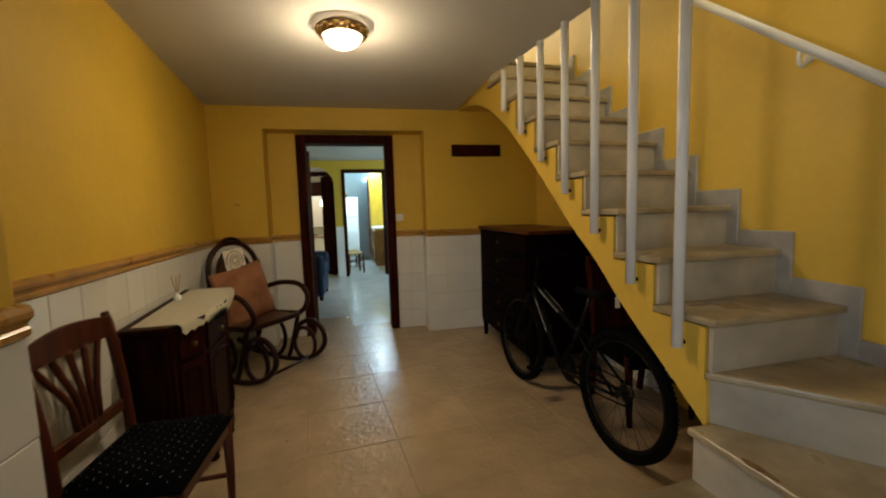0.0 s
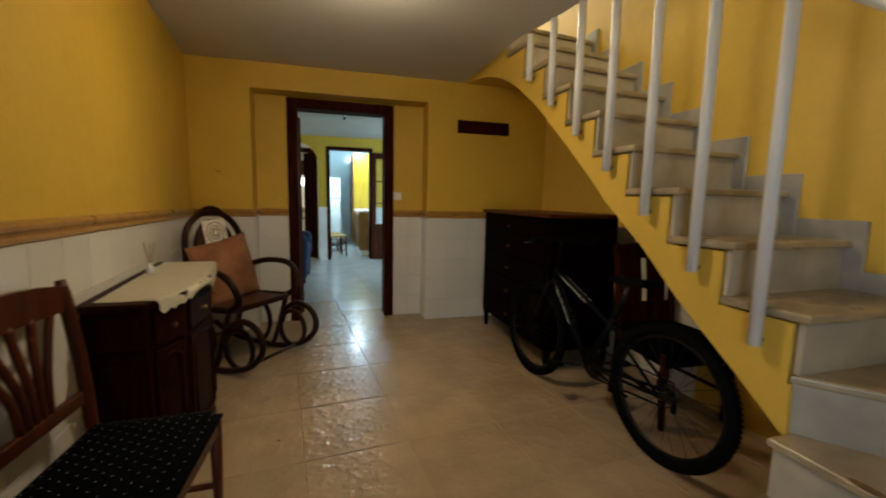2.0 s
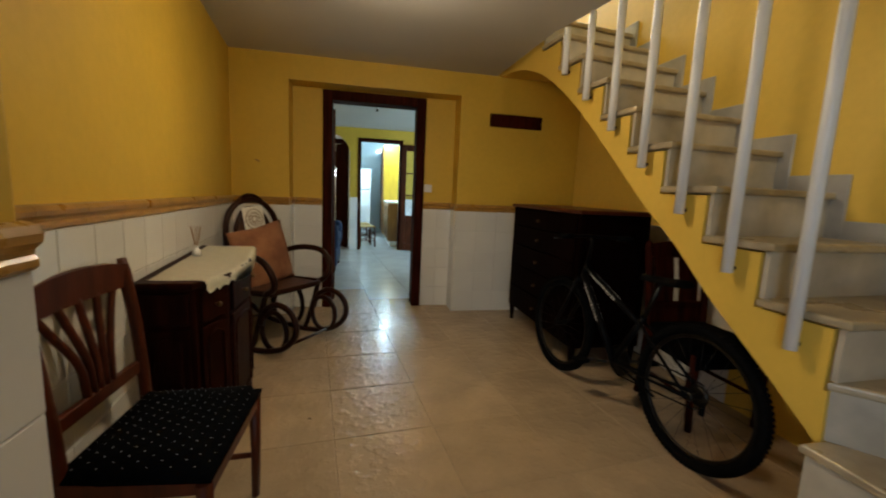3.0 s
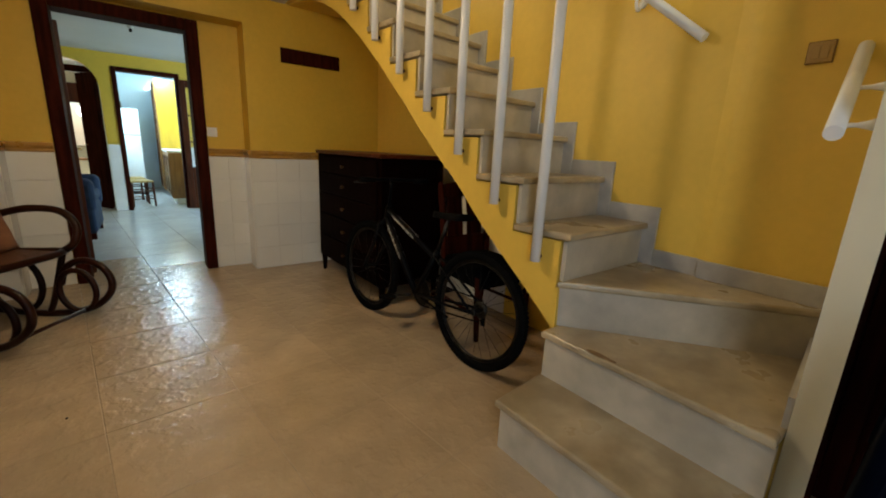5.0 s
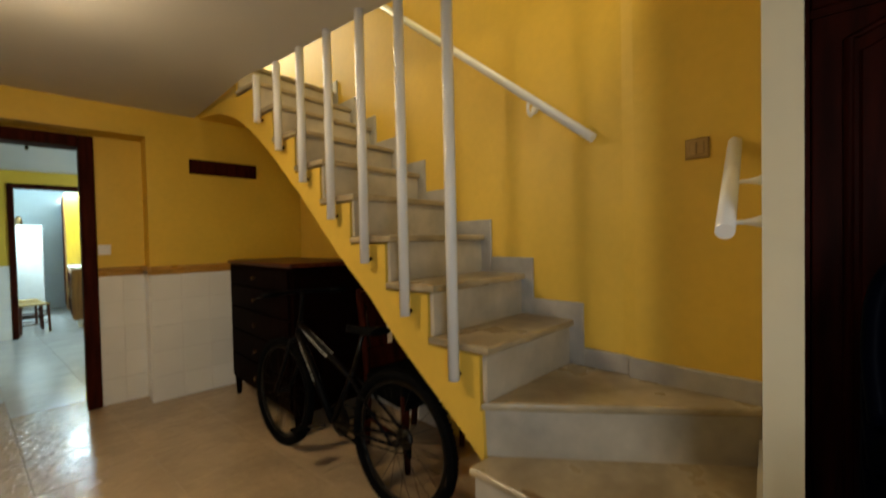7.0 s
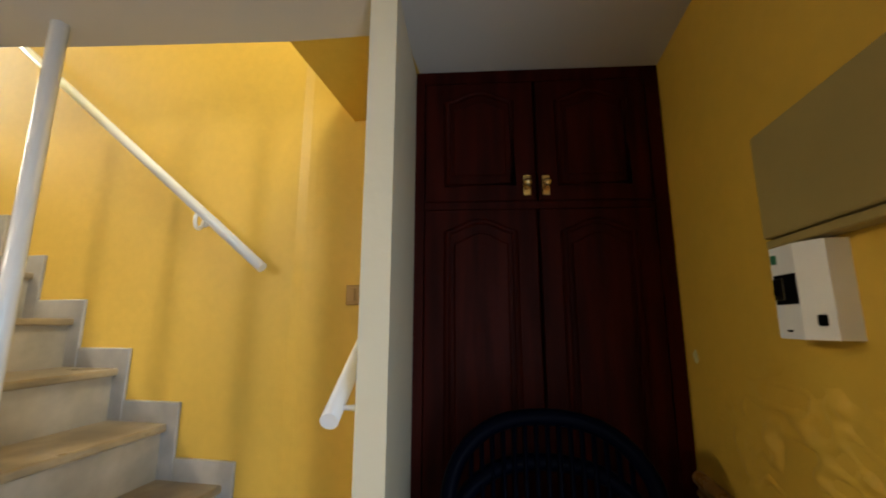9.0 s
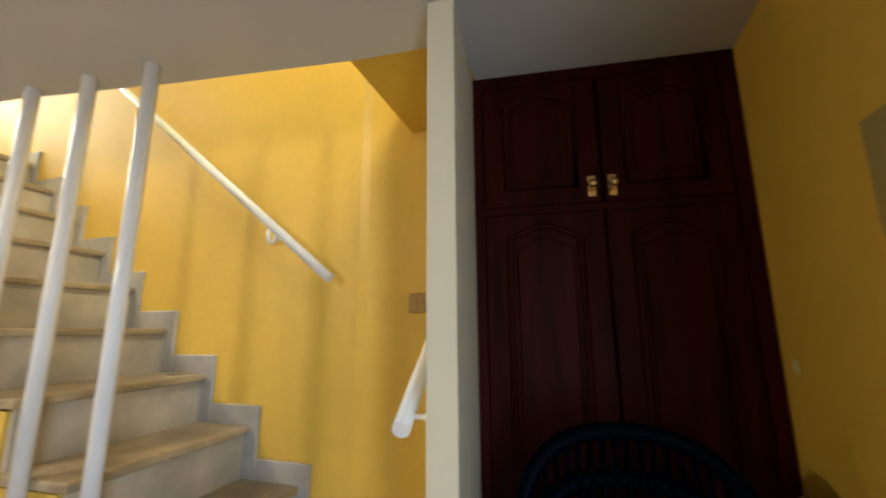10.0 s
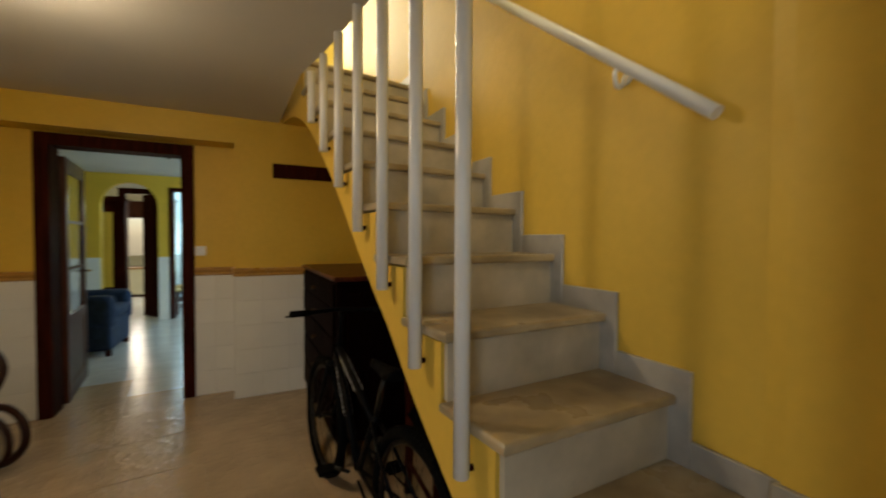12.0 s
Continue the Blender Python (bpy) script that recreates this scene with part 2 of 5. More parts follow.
structure("partition", bm_prism([(1.575, 1.086), (RIGHT, 1.167), (RIGHT, 1.238), (1.575, 1.157)], 0, CEIL, bevel=0.008, seg=2), PALE, "thin pale yellow partition between stairs and closet", "wall")
# upper floor, closed round
bm = bm_box(-0.2, 5.33, CEIL + 0.22, 0.0, 6.9, TOP)
bm_box(0.0, 0.08, CEIL + 0.22, 0.2, 6.9, TOP, bm)
bm_box(0.2, 6.7, CEIL + 0.22, RIGHT, 6.9, TOP, bm)
bm_box(0.2, 0.08, CEIL + 0.22, RIGHT, 0.28, TOP, bm)
structure("wall_upstairs", bm, CREAM_YELLOW, "pale yellow walls of the upper landing", "wall")
structure("ceiling_upstairs", bm_box(-0.2, 0.08, TOP, RIGHT + 0.2, 6.9, TOP + 0.15), WHITE, "white ceiling of the upper floor", "ceiling")


def side_x(y):
    return SIDE - (y - 1.954) * 0.073


# rooms behind the doorway
bm = bm_box(-2.2, 5.33, 0, -2.0, KWALL, 2.6)
bm_box(3.0, 5.33, 0, 3.2, 6.2, 2.6, bm)
bm_box(3.0, 6.2, 0, 3.2, 7.4, 0.9, bm)
bm_box(3.0, 6.2, 2.1, 3.2, 7.4, 2.6, bm)
bm_box(3.0, 7.4, 0, 3.2, KWALL, 2.6, bm)
bm_box(-2.2, 5.13, 0, -1.5, 5.33, 2.6, bm)
bm_box(2.475, 5.13, 0, 3.2, 5.33, 2.6, bm)
structure("wall_sitting_room", bm, YELLOW, "yellow painted walls of the room behind the hall", "wall")
# wall with the arch and the kitchen doorway
ARCH_L, ARCH_R, ARCH_Z, ARCH_TOP = -0.84, -0.11, 1.83, 2.20
aw = (ARCH_R - ARCH_L) / 2
pts = [(-2.0, 0), (ARCH_L, 0), (ARCH_L, ARCH_Z)]
pts += [(ARCH_L + aw - aw * math.cos(math.pi * i / 16), ARCH_Z + (ARCH_TOP - ARCH_Z) * math.sin(math.pi * i / 16)) for i in range(1, 16)]
pts += [(ARCH_R, ARCH_Z), (ARCH_R, 0), (0.08, 0), (0.08, 2.10), (0.86, 2.10), (0.86, 0), (3.0, 0), (3.0, 2.6), (-2.0, 2.6)]
structure("wall_kitchen", bm_prism(pts, KWALL, KWALL + 0.14, "y"), YELLOW, "yellow wall with an arch and a kitchen doorway", "wall")
bm = bm_box(-2.2, 5.33, 2.33, 3.2, KWALL, 2.5)
structure("ceiling_sitting_room", bm, WHITE, "white ceiling of the room behind the hall", "ceiling")
# kitchen shell
KTILE = material("pale_kitchen_tile", (0.68, 0.80, 0.83), 0.10, vary=0.05, scale=4, bump=0.06, bump_scale=6)
bm = bm_box(-0.12, KWALL + 0.14, 0, -0.05, 9.75, 2.6)
bm_box(-0.12, 9.75, 0, -0.05, 11.35, 1.0, bm)
bm_box(-0.12, 9.75, 2.1, -0.05, 11.35, 2.6, bm)
bm_box(-0.12, 11.35, 0, -0.05, 12.65, 2.6, bm)
bm_box(-0.12, 12.65, 0, 1.6, 12.75, 2.6, bm)
bm_box(1.5, KWALL + 0.14, 0, 1.6, 12.65, 2.6, bm)
structure("wall_kitchen_tiled", bm, KTILE, "pale blue-white tiled kitchen walls", "wall")
structure("ceiling_kitchen", bm_box(-2.6, KWALL + 0.14, 2.5, 3.2, 13.25, 2.6), WHITE, "white kitchen ceiling", "ceiling")
# room behind the arch
bm = bm_box(-2.6, KWALL + 0.14, 0, -2.5, 13.15, 2.6)
bm_box(-2.6, 13.15, 0, -1.9, 13.25, 2.6, bm)
bm_box(-1.9, 13.15, 0, -0.4, 13.25, 0.9, bm)
bm_box(-1.9, 13.15, 2.1, -0.4, 13.25, 2.6, bm)
bm_box(-0.4, 13.15, 0, -0.12, 13.25, 2.6, bm)
bm_box(-2.6, 9.1, 0, -2.2, 9.24, 2.6, bm)
structure("wall_back_room", bm, PALE, "cream walls of the bright room behind the arch", "wall")

# ground slab under the floor tiles
structure("floor", bm_box(-2.6, -0.6, -0.15, 3.2, 13.25, -0.0025), FLOOR_GROUT, "beige ceramic tile floor with dark joints", "floor")

# stairs: treads and risers in marble
stairs = thing("staircase", "cream marble staircase with grey marble risers and turning lower steps", "staircase")
TREAD_T = 0.032


def tread_mesh(outline, z):
    return bm_prism(outline, z - TREAD_T, z, bevel=0.010, seg=3)




def left_y(n):
    return NOSE_L + (n - 4) * GOING_L


def right_y(n):
    return NOSE_R + (n - 4) * GOING_R



for n in range(4, 13):
    a0, a1, c0, c1, z = left_y(n), left_y(n + 1) + 0.035, right_y(n), right_y(n + 1) + 0.035, RISE * n
    if n == 12:
        a1 = c1 = 6.7
    part("tread", tread_mesh([(side_x(a0), a0), (RIGHT, c0), (RIGHT, c1), (side_x(min(a1, 4.3)), a1)], z), MARBLE, stairs)
    part("riser", bm_prism([(side_x(a0) + 0.02, a0 + 0.025), (RIGHT, c0 + 0.025), (RIGHT, c0 + 0.045), (side_x(a0) + 0.02, a0 + 0.045)], RISE * (n - 1), z - TREAD_T), MARBLE_GREY, stairs)
# turning steps
part("tread", tread_mesh([(1.205, 1.09), (1.535, 1.09), (1.535, 1.99), (1.50, 1.985), (1.205, 1.95)], RISE), MARBLE, stairs)
part("riser", bm_prism([(1.225, 1.10), (1.242, 1.10), (1.242, 1.92), (1.535, 1.96), (1.535, 1.975), (1.225, 1.935)], 0, RISE - TREAD_T), MARBLE_GREY, stairs)
part("tread", tread_mesh([(1.495, 1.159), (RIGHT, 1.159), (RIGHT, 1.5), (1.80, 1.985), (1.495, 1.985)], 2 * RISE), MARBLE, stairs)
part("riser", bm_prism([(1.515, 1.159), (1.535, 1.159), (1.535, 1.975), (1.515, 1.975)], RISE, 2 * RISE - TREAD_T), MARBLE_GREY, stairs)
part("tread", tread_mesh([(RIGHT, 1.159), (RIGHT, 1.99), (1.57, 1.985)], 3 * RISE), MARBLE, stairs)
part("riser", bm_prism([(RIGHT, 1.185), (RIGHT, 1.215), (1.615, 1.998), (1.595, 1.99)], 2 * RISE, 3 * RISE - TREAD_T), MARBLE_GREY, stairs)
# core under the turning steps
part("core", bm_prism([(1.54, 1.159), (RIGHT, 1.159), (RIGHT, 2.0), (1.59, 2.0)], 0, 2 * RISE - TREAD_T - 0.002), YELLOW, stairs)
# yellow string with a curved soffit
low = spline([(1.985, 0.40), (2.14, 0.535), (2.45, 0.79), (2.66, 0.99), (2.893, 1.18), (3.2, 1.462), (3.5, 1.725), (3.76, 1.928), (4.08, 2.125), (4.45, 2.255), (4.92, 2.316)], 5)
bm = bmesh.new()


def stepped(nose):
    """The stepped upper outline of the string under the treads, for one side of the flight."""
    line = [(1.99, 3 * RISE - 0.036)]
    for n in range(4, 13):
        yy = nose(n) + 0.056
        line += [(yy, RISE * (n - 1) - TREAD_T - 0.008), (yy, RISE * n - TREAD_T - 0.008)]
    return line + [(4.92, RISE * 12 - TREAD_T - 0.003)]


lo = [bm.verts.new((side_x(y) + 0.018, y, z)) for y, z in list(low) + stepped(left_y)[::-1]]
hi = [bm.verts.new((RIGHT, y, z)) for y, z in list(low) + stepped(right_y)[::-1]]
bm.faces.new(lo)
bm.faces.new(hi[::-1])
for i in range(len(lo)):
    j = (i + 1) % len(lo)
    bm.faces.new((lo[i], hi[i], hi[j], lo[j]))
part("string", bm, LIT_YELLOW, stairs, "yellow painted plaster string with a curved soffit")
# stepped marble skirting on the wall
for n in range(4, 13):
    y0, y1, z = right_y(n) - 0.045, right_y(n + 1) - 0.045, RISE * n
    part("skirting", bm_box(RIGHT - 0.016, y0, z - RISE * 1.02, RIGHT, y1 - 0.001, z + 0.085, bevel=0.003), MARBLE_SKIRT, stairs)
# balusters from string to ceiling
for n in range(7):
    x, y, z = 1.535 - 0.0205 * n, 2.092 + 0.2655 * n, 0.706 + 0.2195 * n
    b = part("baluster", bm_tube([(x, y, z), (x, y, CEIL)], 0.0222, sides=16), WHITE_PAINT, stairs, "white enamelled steel baluster")
    part("bolt", bm_tube([(x + 0.02, y, z + 0.018), (x + 0.034, y, z + 0.018)], 0.009, sides=8), DARK_WOOD, b)

# wall handrails
def rail(a, b, brackets, off):
    r = thing("handrail", "white round wall handrail on small brackets", "handrail", group="stair handrails")
    part("bar", bm_tube([a, b], 0.0215, sides=16), WHITE_PAINT, r)
    for t in brackets:
        p = Vector(a).lerp(Vector(b), t)
        if off.x == 0:
            wall_end = Vector((p.x + 0.004, 1.157 + (p.x - 1.575) * 0.12, p.z))
            part("bracket", bm_tube([tuple(p), tuple(p.lerp(wall_end, 0.55)), tuple(p.lerp(wall_end, 0.8)), tuple(wall_end)], [0.0055, 0.0065, 0.011, 0.016], sides=10), WHITE_PAINT, r)
            continue
        hook = [p + off * u + Vector((0, 0, v)) for u, v in ((0.0, -0.015), (-0.25, -0.045), (-0.1, -0.078), (0.3, -0.085), (0.62, -0.066), (0.72, -0.05), (1.0, -0.048))]
        bracket = part("bracket", bm_tube(spline([tuple(q) for q in hook], 5), 0.0085, sides=10), WHITE_PAINT, r)
        e = hook[-1]
        part("rosette", bm_tube([(e.x - 0.006, e.y, e.z), (e.x, e.y, e.z)], [0.02, 0.024], sides=16), WHITE_PAINT, bracket)
    return r


rail((2.20, 1.838, 1.69), (2.20, 4.4, 3.745), (0.13, 0.7), Vector((0.05, 0, 0)))
rail((1.615, 1.234, 1.252), (2.21, 1.315, 1.575), (0.07, 0.45), Vector((0, -0.087, 0)))


# door frame of the doorway
def door_frame(name, x0, x1, z1, y0, y1, w, label):
    f = thing(name, label, "door frame")
    part("jamb", bm_box(x0, y0, 0, x0 + w, y1, z1, bevel=0.006, seg=2), DARK_WOOD, f)
    part("jamb", bm_box(x1 - w, y0, 0, x1, y1, z1, bevel=0.006, seg=2), DARK_WOOD, f)
    part("head", bm_box(x0 + w + 0.001, y0, z1 - w, x1 - w - 0.001, y1, z1, bevel=0.006, seg=2), DARK_WOOD, f)
    return f


tagged(door_frame("door_frame", -0.285, 0.70, 2.095, RECESS - 0.03, 5.30, 0.088, "dark stained wooden door frame in a recess"))
tagged(door_frame("door_frame", 0.045, 0.90, 2.15, KWALL - 0.02, KWALL + 0.16, 0.06, "dark wooden frame of the kitchen doorway"))
structure("wall_pier", bm_prism([(RIGHT, 1.158), (RIGHT, 1.73), (RIGHT - 0.008, 1.705), (RIGHT - 0.017, 1.675), (RIGHT - 0.02, 1.64), (RIGHT - 0.02, 1.158)], 0, TOP - 0.01), LIT_YELLOW, "yellow plaster strip standing proud beside the turning steps", "wall")
for a in ((RIGHT - 0.016, 1.684, 3 * RISE, RIGHT, 1.914, 3 * RISE + 0.085), (RIGHT - 0.040, 1.225, 3 * RISE, RIGHT - 0.0205, 1.695, 3 * RISE + 0.085)):
    part("skirting", bm_box(*a, bevel=0.003), MARBLE_SKIRT, stairs)
part("skirting", bm_prism([(1.585, 1.159), (2.19, 1.2315), (2.19, 1.247), (1.585, 1.1745)], 2 * RISE, 2 * RISE + 0.10), MARBLE_SKIRT, stairs)

# more materials
BLACK = material("black_rubber", (0.0025, 0.0025, 0.0027), 0.75, spec=0.06, vary=0.3, scale=30)
BIKE = material("dark_metallic_paint", (0.0025, 0.0025, 0.003), 0.45, spec=0.08, vary=0.2, scale=12)
STEEL = material("dull_steel", (0.035, 0.034, 0.032), 0.42, metal=1.0, vary=0.2, scale=20)
BRASS = material("polished_brass", (0.80, 0.56, 0.22), 0.22, metal=1.0, vary=0.2, scale=25)
BRONZE = material("aged_bronze", (0.28, 0.17, 0.075), 0.35, metal=0.9, vary=0.5, scale=18)
LACE = material("cream_crochet_lace", (0.92, 0.87, 0.69), 0.9, vary=0.06, scale=26, fine=0.08, fine_scale=160, bump=0.5, bump_scale=150)
WHITE_LACE = material("white_crochet_lace", (0.80, 0.76, 0.66), 0.9, vary=0.15, scale=40, bump=0.4, bump_scale=200)
CUSHION = material("dusty_orange_velvet", (0.40, 0.17, 0.075), 0.85, second=(0.24, 0.095, 0.045), scale=7, fine=0.25, fine_scale=90, bump=0.3, bump_scale=60)
WICKER = material("brown_woven_cane", (0.085, 0.028, 0.012), 0.5, vary=0.4, scale=40, bump=0.5, bump_scale=120)
BENT = material("dark_bent_cane", (0.026, 0.006, 0.0025), 0.34, spec=0.2, vary=0.4, scale=14)
CHAIR_WOOD = material("reddish_varnished_wood", (0.105, 0.019, 0.006), 0.38, spec=0.25, second=(0.055, 0.011, 0.004), scale=5, fine=0.3, fine_scale=60, stretch=(5, 5, 0.7))
SEAT_CLOTH = material("black_upholstery", (0.0016, 0.0018, 0.0024), 0.95, spec=0.04, vary=0.3, scale=30, bump=0.3, bump_scale=150)
DOT = material("pale_woven_dot", (0.30, 0.33, 0.40), 0.8)
CHEST = material("near_black_wood", (0.006, 0.0012, 0.0006), 0.6, spec=0.02, second=(0.003, 0.0006, 0.0004), scale=5, fine=0.3, fine_scale=60, stretch=(6, 6, 0.7))
DULL_KNOB = material("tarnished_brass", (0.10, 0.05, 0.018), 0.4, metal=0.6, vary=0.3, scale=30)
TAN_THREAD = material("tan_crochet_thread", (0.36, 0.28, 0.17), 0.9, vary=0.2, scale=60)
CONSOLE = material("dark_mahogany_veneer", (0.030, 0.005, 0.002), 0.45, spec=0.06, second=(0.012, 0.002, 0.0009), scale=5, fine=0.3, fine_scale=60, stretch=(6, 6, 0.7))
LETTER = material("worn_silver_print", (0.75, 0.75, 0.74), 0.5, vary=0.5, scale=60)
NAVY_PLASTIC = material("navy_plastic", (0.0006, 0.0014, 0.006), 0.45, spec=0.03, vary=0.3, scale=8)
WHITE_PLASTIC = material("white_plastic", (0.74, 0.74, 0.72), 0.35, vary=0.05, scale=10)
OLIVE = material("olive_painted_panel", (0.34, 0.26, 0.085), 0.5, vary=0.12, scale=4, bump=0.1, bump_scale=30)
BLUE_CLOTH = material("blue_upholstery", (0.004, 0.022, 0.065), 0.9, vary=0.4, scale=12, bump=0.3, bump_scale=90)
OAK = material("honey_oak", (0.40, 0.20, 0.055), 0.4, second=(0.26, 0.12, 0.035), scale=5, fine=0.3, fine_scale=60, stretch=(6, 6, 0.7))
OCHRE_DOOR = material("ochre_lacquer", (0.62, 0.36, 0.03), 0.4, vary=0.2, scale=4, stretch=(4, 4, 0.6))
RUSH = material("woven_rush", (0.50, 0.33, 0.11), 0.75, vary=0.4, scale=50, bump=0.6, bump_scale=140)
GLASS = clear_glass("window_glass", 0.05)
LAMP_GLASS = glow("lit_opal_glass", (1.0, 0.86, 0.62), 6.0)
LAMP_GLASS_COOL = glow("lit_white_glass", (0.9, 0.97, 1.0), 6.0)
REED = material("reed_stick", (0.36, 0.19, 0.07), 0.7, vary=0.3, scale=40)
# Paler copy of the floor tile; bright reflected light is put into its colour.
LIT_FLOOR_TILE = material("lit_floor_tile", (0.66, 0.655, 0.63), 0.2, second=(0.56, 0.555, 0.53), scale=4, fine=0.15, fine_scale=40, bump=0.4, bump_scale=15, per_object=0.04)
STAIN = material("brown_stain", (0.24, 0.14, 0.06), 0.6, vary=0.5, scale=30)


def xf(bm, m):
    bmesh.ops.transform(bm, matrix=m, verts=bm.verts[:])
    return bm


# ---- ceiling lamp ----
def ceiling_lamp(at):
    t = thing("ceiling_lamp", "ornate bronze ceiling lamp with a lit opal glass bowl", "lamp", pose(*at))
    part("plate", bm_lathe([(0.05, 0.0), (0.10, -0.004), (0.105, -0.02), (0.07, -0.03)], sides=32), BRONZE, t)
    part("rim", bm_tube([(0.117 * math.cos(a), 0.117 * math.sin(a), -0.055) for a in [2 * math.pi * i / 40 for i in range(40)]], 0.011, sides=8, closed=True), BRONZE, t)
    part("rim", bm_tube([(0.137 * math.cos(a), 0.137 * math.sin(a), -0.028) for a in [2 * math.pi * i / 40 for i in range(40)]], 0.009, sides=8, closed=True), BRONZE, t)
    for i in range(14):
        a = 2 * math.pi * i / 14
        b = bm_lathe([(0.002, -0.022), (0.016, -0.016), (0.022, 0.0), (0.016, 0.016), (0.002, 0.022)], sides=10)
        xf(b, Matrix.Diagonal((0.55, 1, 1, 1)))
        part("leaf_ornament", xf(b, Matrix.Rotation(a, 4, "Z") @ Matrix.Translation((0.130, 0, -0.043)) @ Matrix.Rotation(0.6, 4, "Y")), BRASS, t)
    prof = [(0.104, -0.050)] + [(0.104 * math.cos(radians(k)), -0.055 - 0.066 * math.sin(radians(k))) for k in range(10, 90, 10)] + [(0.006, -0.122)]
    part("bowl", bm_lathe(prof, sides=36), LAMP_GLASS, t, "lit opal glass bowl")
    part("finial", bm_lathe([(0.004, -0.136), (0.009, -0.131), (0.006, -0.124), (0.009, -0.120)], sides=12), BRASS, t)


ceiling_lamp((0.252, 3.11, CEIL))


# ---- dining chairs ----
def dining_chair(m, label, cloth_dots, wood, broad=False):
    t = thing("dining_chair", label, "chair", m, "dark dining chairs")
    for sx in (-1, 1):
        part("front_leg", bm_tube([(sx * 0.205, 0.20, 0.0), (sx * 0.215, 0.20, 0.2), (sx * 0.215, 0.20, 0.42)], [0.016, 0.021, 0.025], sides=8), wood, t)
        path = spline([(sx * 0.185, -0.245, 0.0), (sx * 0.19, -0.215, 0.25), (sx * 0.19, -0.21, 0.46), (sx * 0.195, -0.235, 0.72), (sx * 0.20, -0.275, 0.955)], 5)
        part("back_post", bm_tube(path, [0.022] * (len(path) - 1) + [0.015], sides=10), wood, t)
        part("side_rail", bm_box(sx * 0.20 - 0.012, -0.20, 0.375, sx * 0.20 + 0.012, 0.19, 0.43, bevel=0.003), wood, t)
        part("stretcher", bm_tube([(sx * 0.188, -0.22, 0.17), (sx * 0.21, 0.20, 0.17)], 0.011, sides=8), wood, t)
    part("front_rail", bm_box(-0.20, 0.19, 0.37, 0.20, 0.215, 0.43, bevel=0.003), wood, t)
    part("back_rail", bm_box(-0.185, -0.225, 0.38, 0.185, -0.20, 0.43, bevel=0.003), wood, t)
    # crest rail, bowed
    pts = [(x, -0.272 - 0.018 * (1 - (x / 0.2) ** 2)) for x in [0.2 * (i / 8 - 1) for i in range(17)]]
    b = bmesh.new()
    lo, hi = [], []
    for x, y in pts:
        zt = 0.935 + 0.022 * (1 - (x / 0.2) ** 2)
        lo.append([b.verts.new((x, y + d, 0.857)) for d in (0.0, 0.022)])
        hi.append([b.verts.new((x, y + d, zt)) for d in (0.0, 0.022)])
    for i in range(16):
        for q in ((lo[i][0], lo[i + 1][0], hi[i + 1][0], hi[i][0]), (lo[i][1], hi[i][1], hi[i + 1][1], lo[i + 1][1]), (hi[i][0], hi[i + 1][0], hi[i + 1][1], hi[i][1]), (lo[i][0], lo[i][1], lo[i + 1][1], lo[i + 1][0])):
            b.faces.new(q)
    part("crest_rail", b, wood, t)
    part("lower_rail", bm_box(-0.185, -0.238, 0.545, 0.185, -0.214, 0.59, bevel=0.004), wood, t)
    for s in (-0.085, 0.085) if broad else ():
        part("slat", bm_prism([(-0.226, 0.58), (-0.235, 0.69), (-0.268, 0.87), (-0.282, 0.87), (-0.249, 0.69), (-0.24, 0.58)], s - 0.062, s + 0.062, "x"), wood, t)
    # Panel added to cover bright tiles behind; it stands in for the shade there.
    if broad:
        part("back_panel", bm_prism([(-0.205, 0.43), (-0.216, 0.56), (-0.232, 0.56), (-0.222, 0.43)], -0.18, 0.18, "x"), wood, t)
    for i in range(0 if broad else 5):
        u = i - 2
        path = spline([(u * 0.026, -0.226, 0.585), (u * 0.032, -0.235, 0.69), (u * 0.058, -0.262, 0.80), (u * 0.075, -0.276, 0.865)], 4)
        part("slat", bm_tube(path, 0.012, sides=6), wood, t)
    b = bmesh.new()
    N = 14
    grid = []
    for i in range(N + 1):
        row = []
        for j in range(N + 1):
            u, v = i / N * 2 - 1, j / N * 2 - 1
            w = 0.205 + 0.025 * (v + 1) / 2
            r = max(abs(u), abs(v))
            z = 0.437 + 0.042 * (1 - r ** 6) ** 0.5 if r < 1 else 0.437
            row.append(b.verts.new((u * w, v * 0.225, z)))
        grid.append(row)
    for i in range(N):
        for j in range(N):
            f = b.faces.new((grid[i][j], grid[i + 1][j], grid[i + 1][j + 1], grid[i][j + 1]))
            f.smooth = True
    rim = [grid[i][0] for i in range(N + 1)] + [grid[N][j] for j in range(1, N + 1)] + [grid[i][N] for i in range(N - 1, -1, -1)] + [grid[0][j] for j in range(N - 1, 0, -1)]
    low_ring = [b.verts.new((v.co.x, v.co.y, 0.35 if broad else 0.425)) for v in rim]
    for i in range(len(rim)):
        j = (i + 1) % len(rim)
        b.faces.new((rim[i], low_ring[i], low_ring[j], rim[j]))
    b.faces.new(low_ring)
    seat = part("seat", b, SEAT_CLOTH, t, "black padded seat with small pale dots" if cloth_dots else "deep black padded seat")
    if cloth_dots:
        d = bmesh.new()
        for i in range(13):
            for j in range(13):
                u, v = (i + 0.5 + 0.5 * (j % 2)) / 13.5 * 2 - 1, (j + 0.5) / 13 * 2 - 1
                r = max(abs(u), abs(v))
                if r > 0.96:
                    continue
                z = 0.437 + 0.042 * (1 - r ** 6) ** 0.5 + 0.0012
                x, y, s = u * (0.205 + 0.025 * (v + 1) / 2), v * 0.225, 0.0017
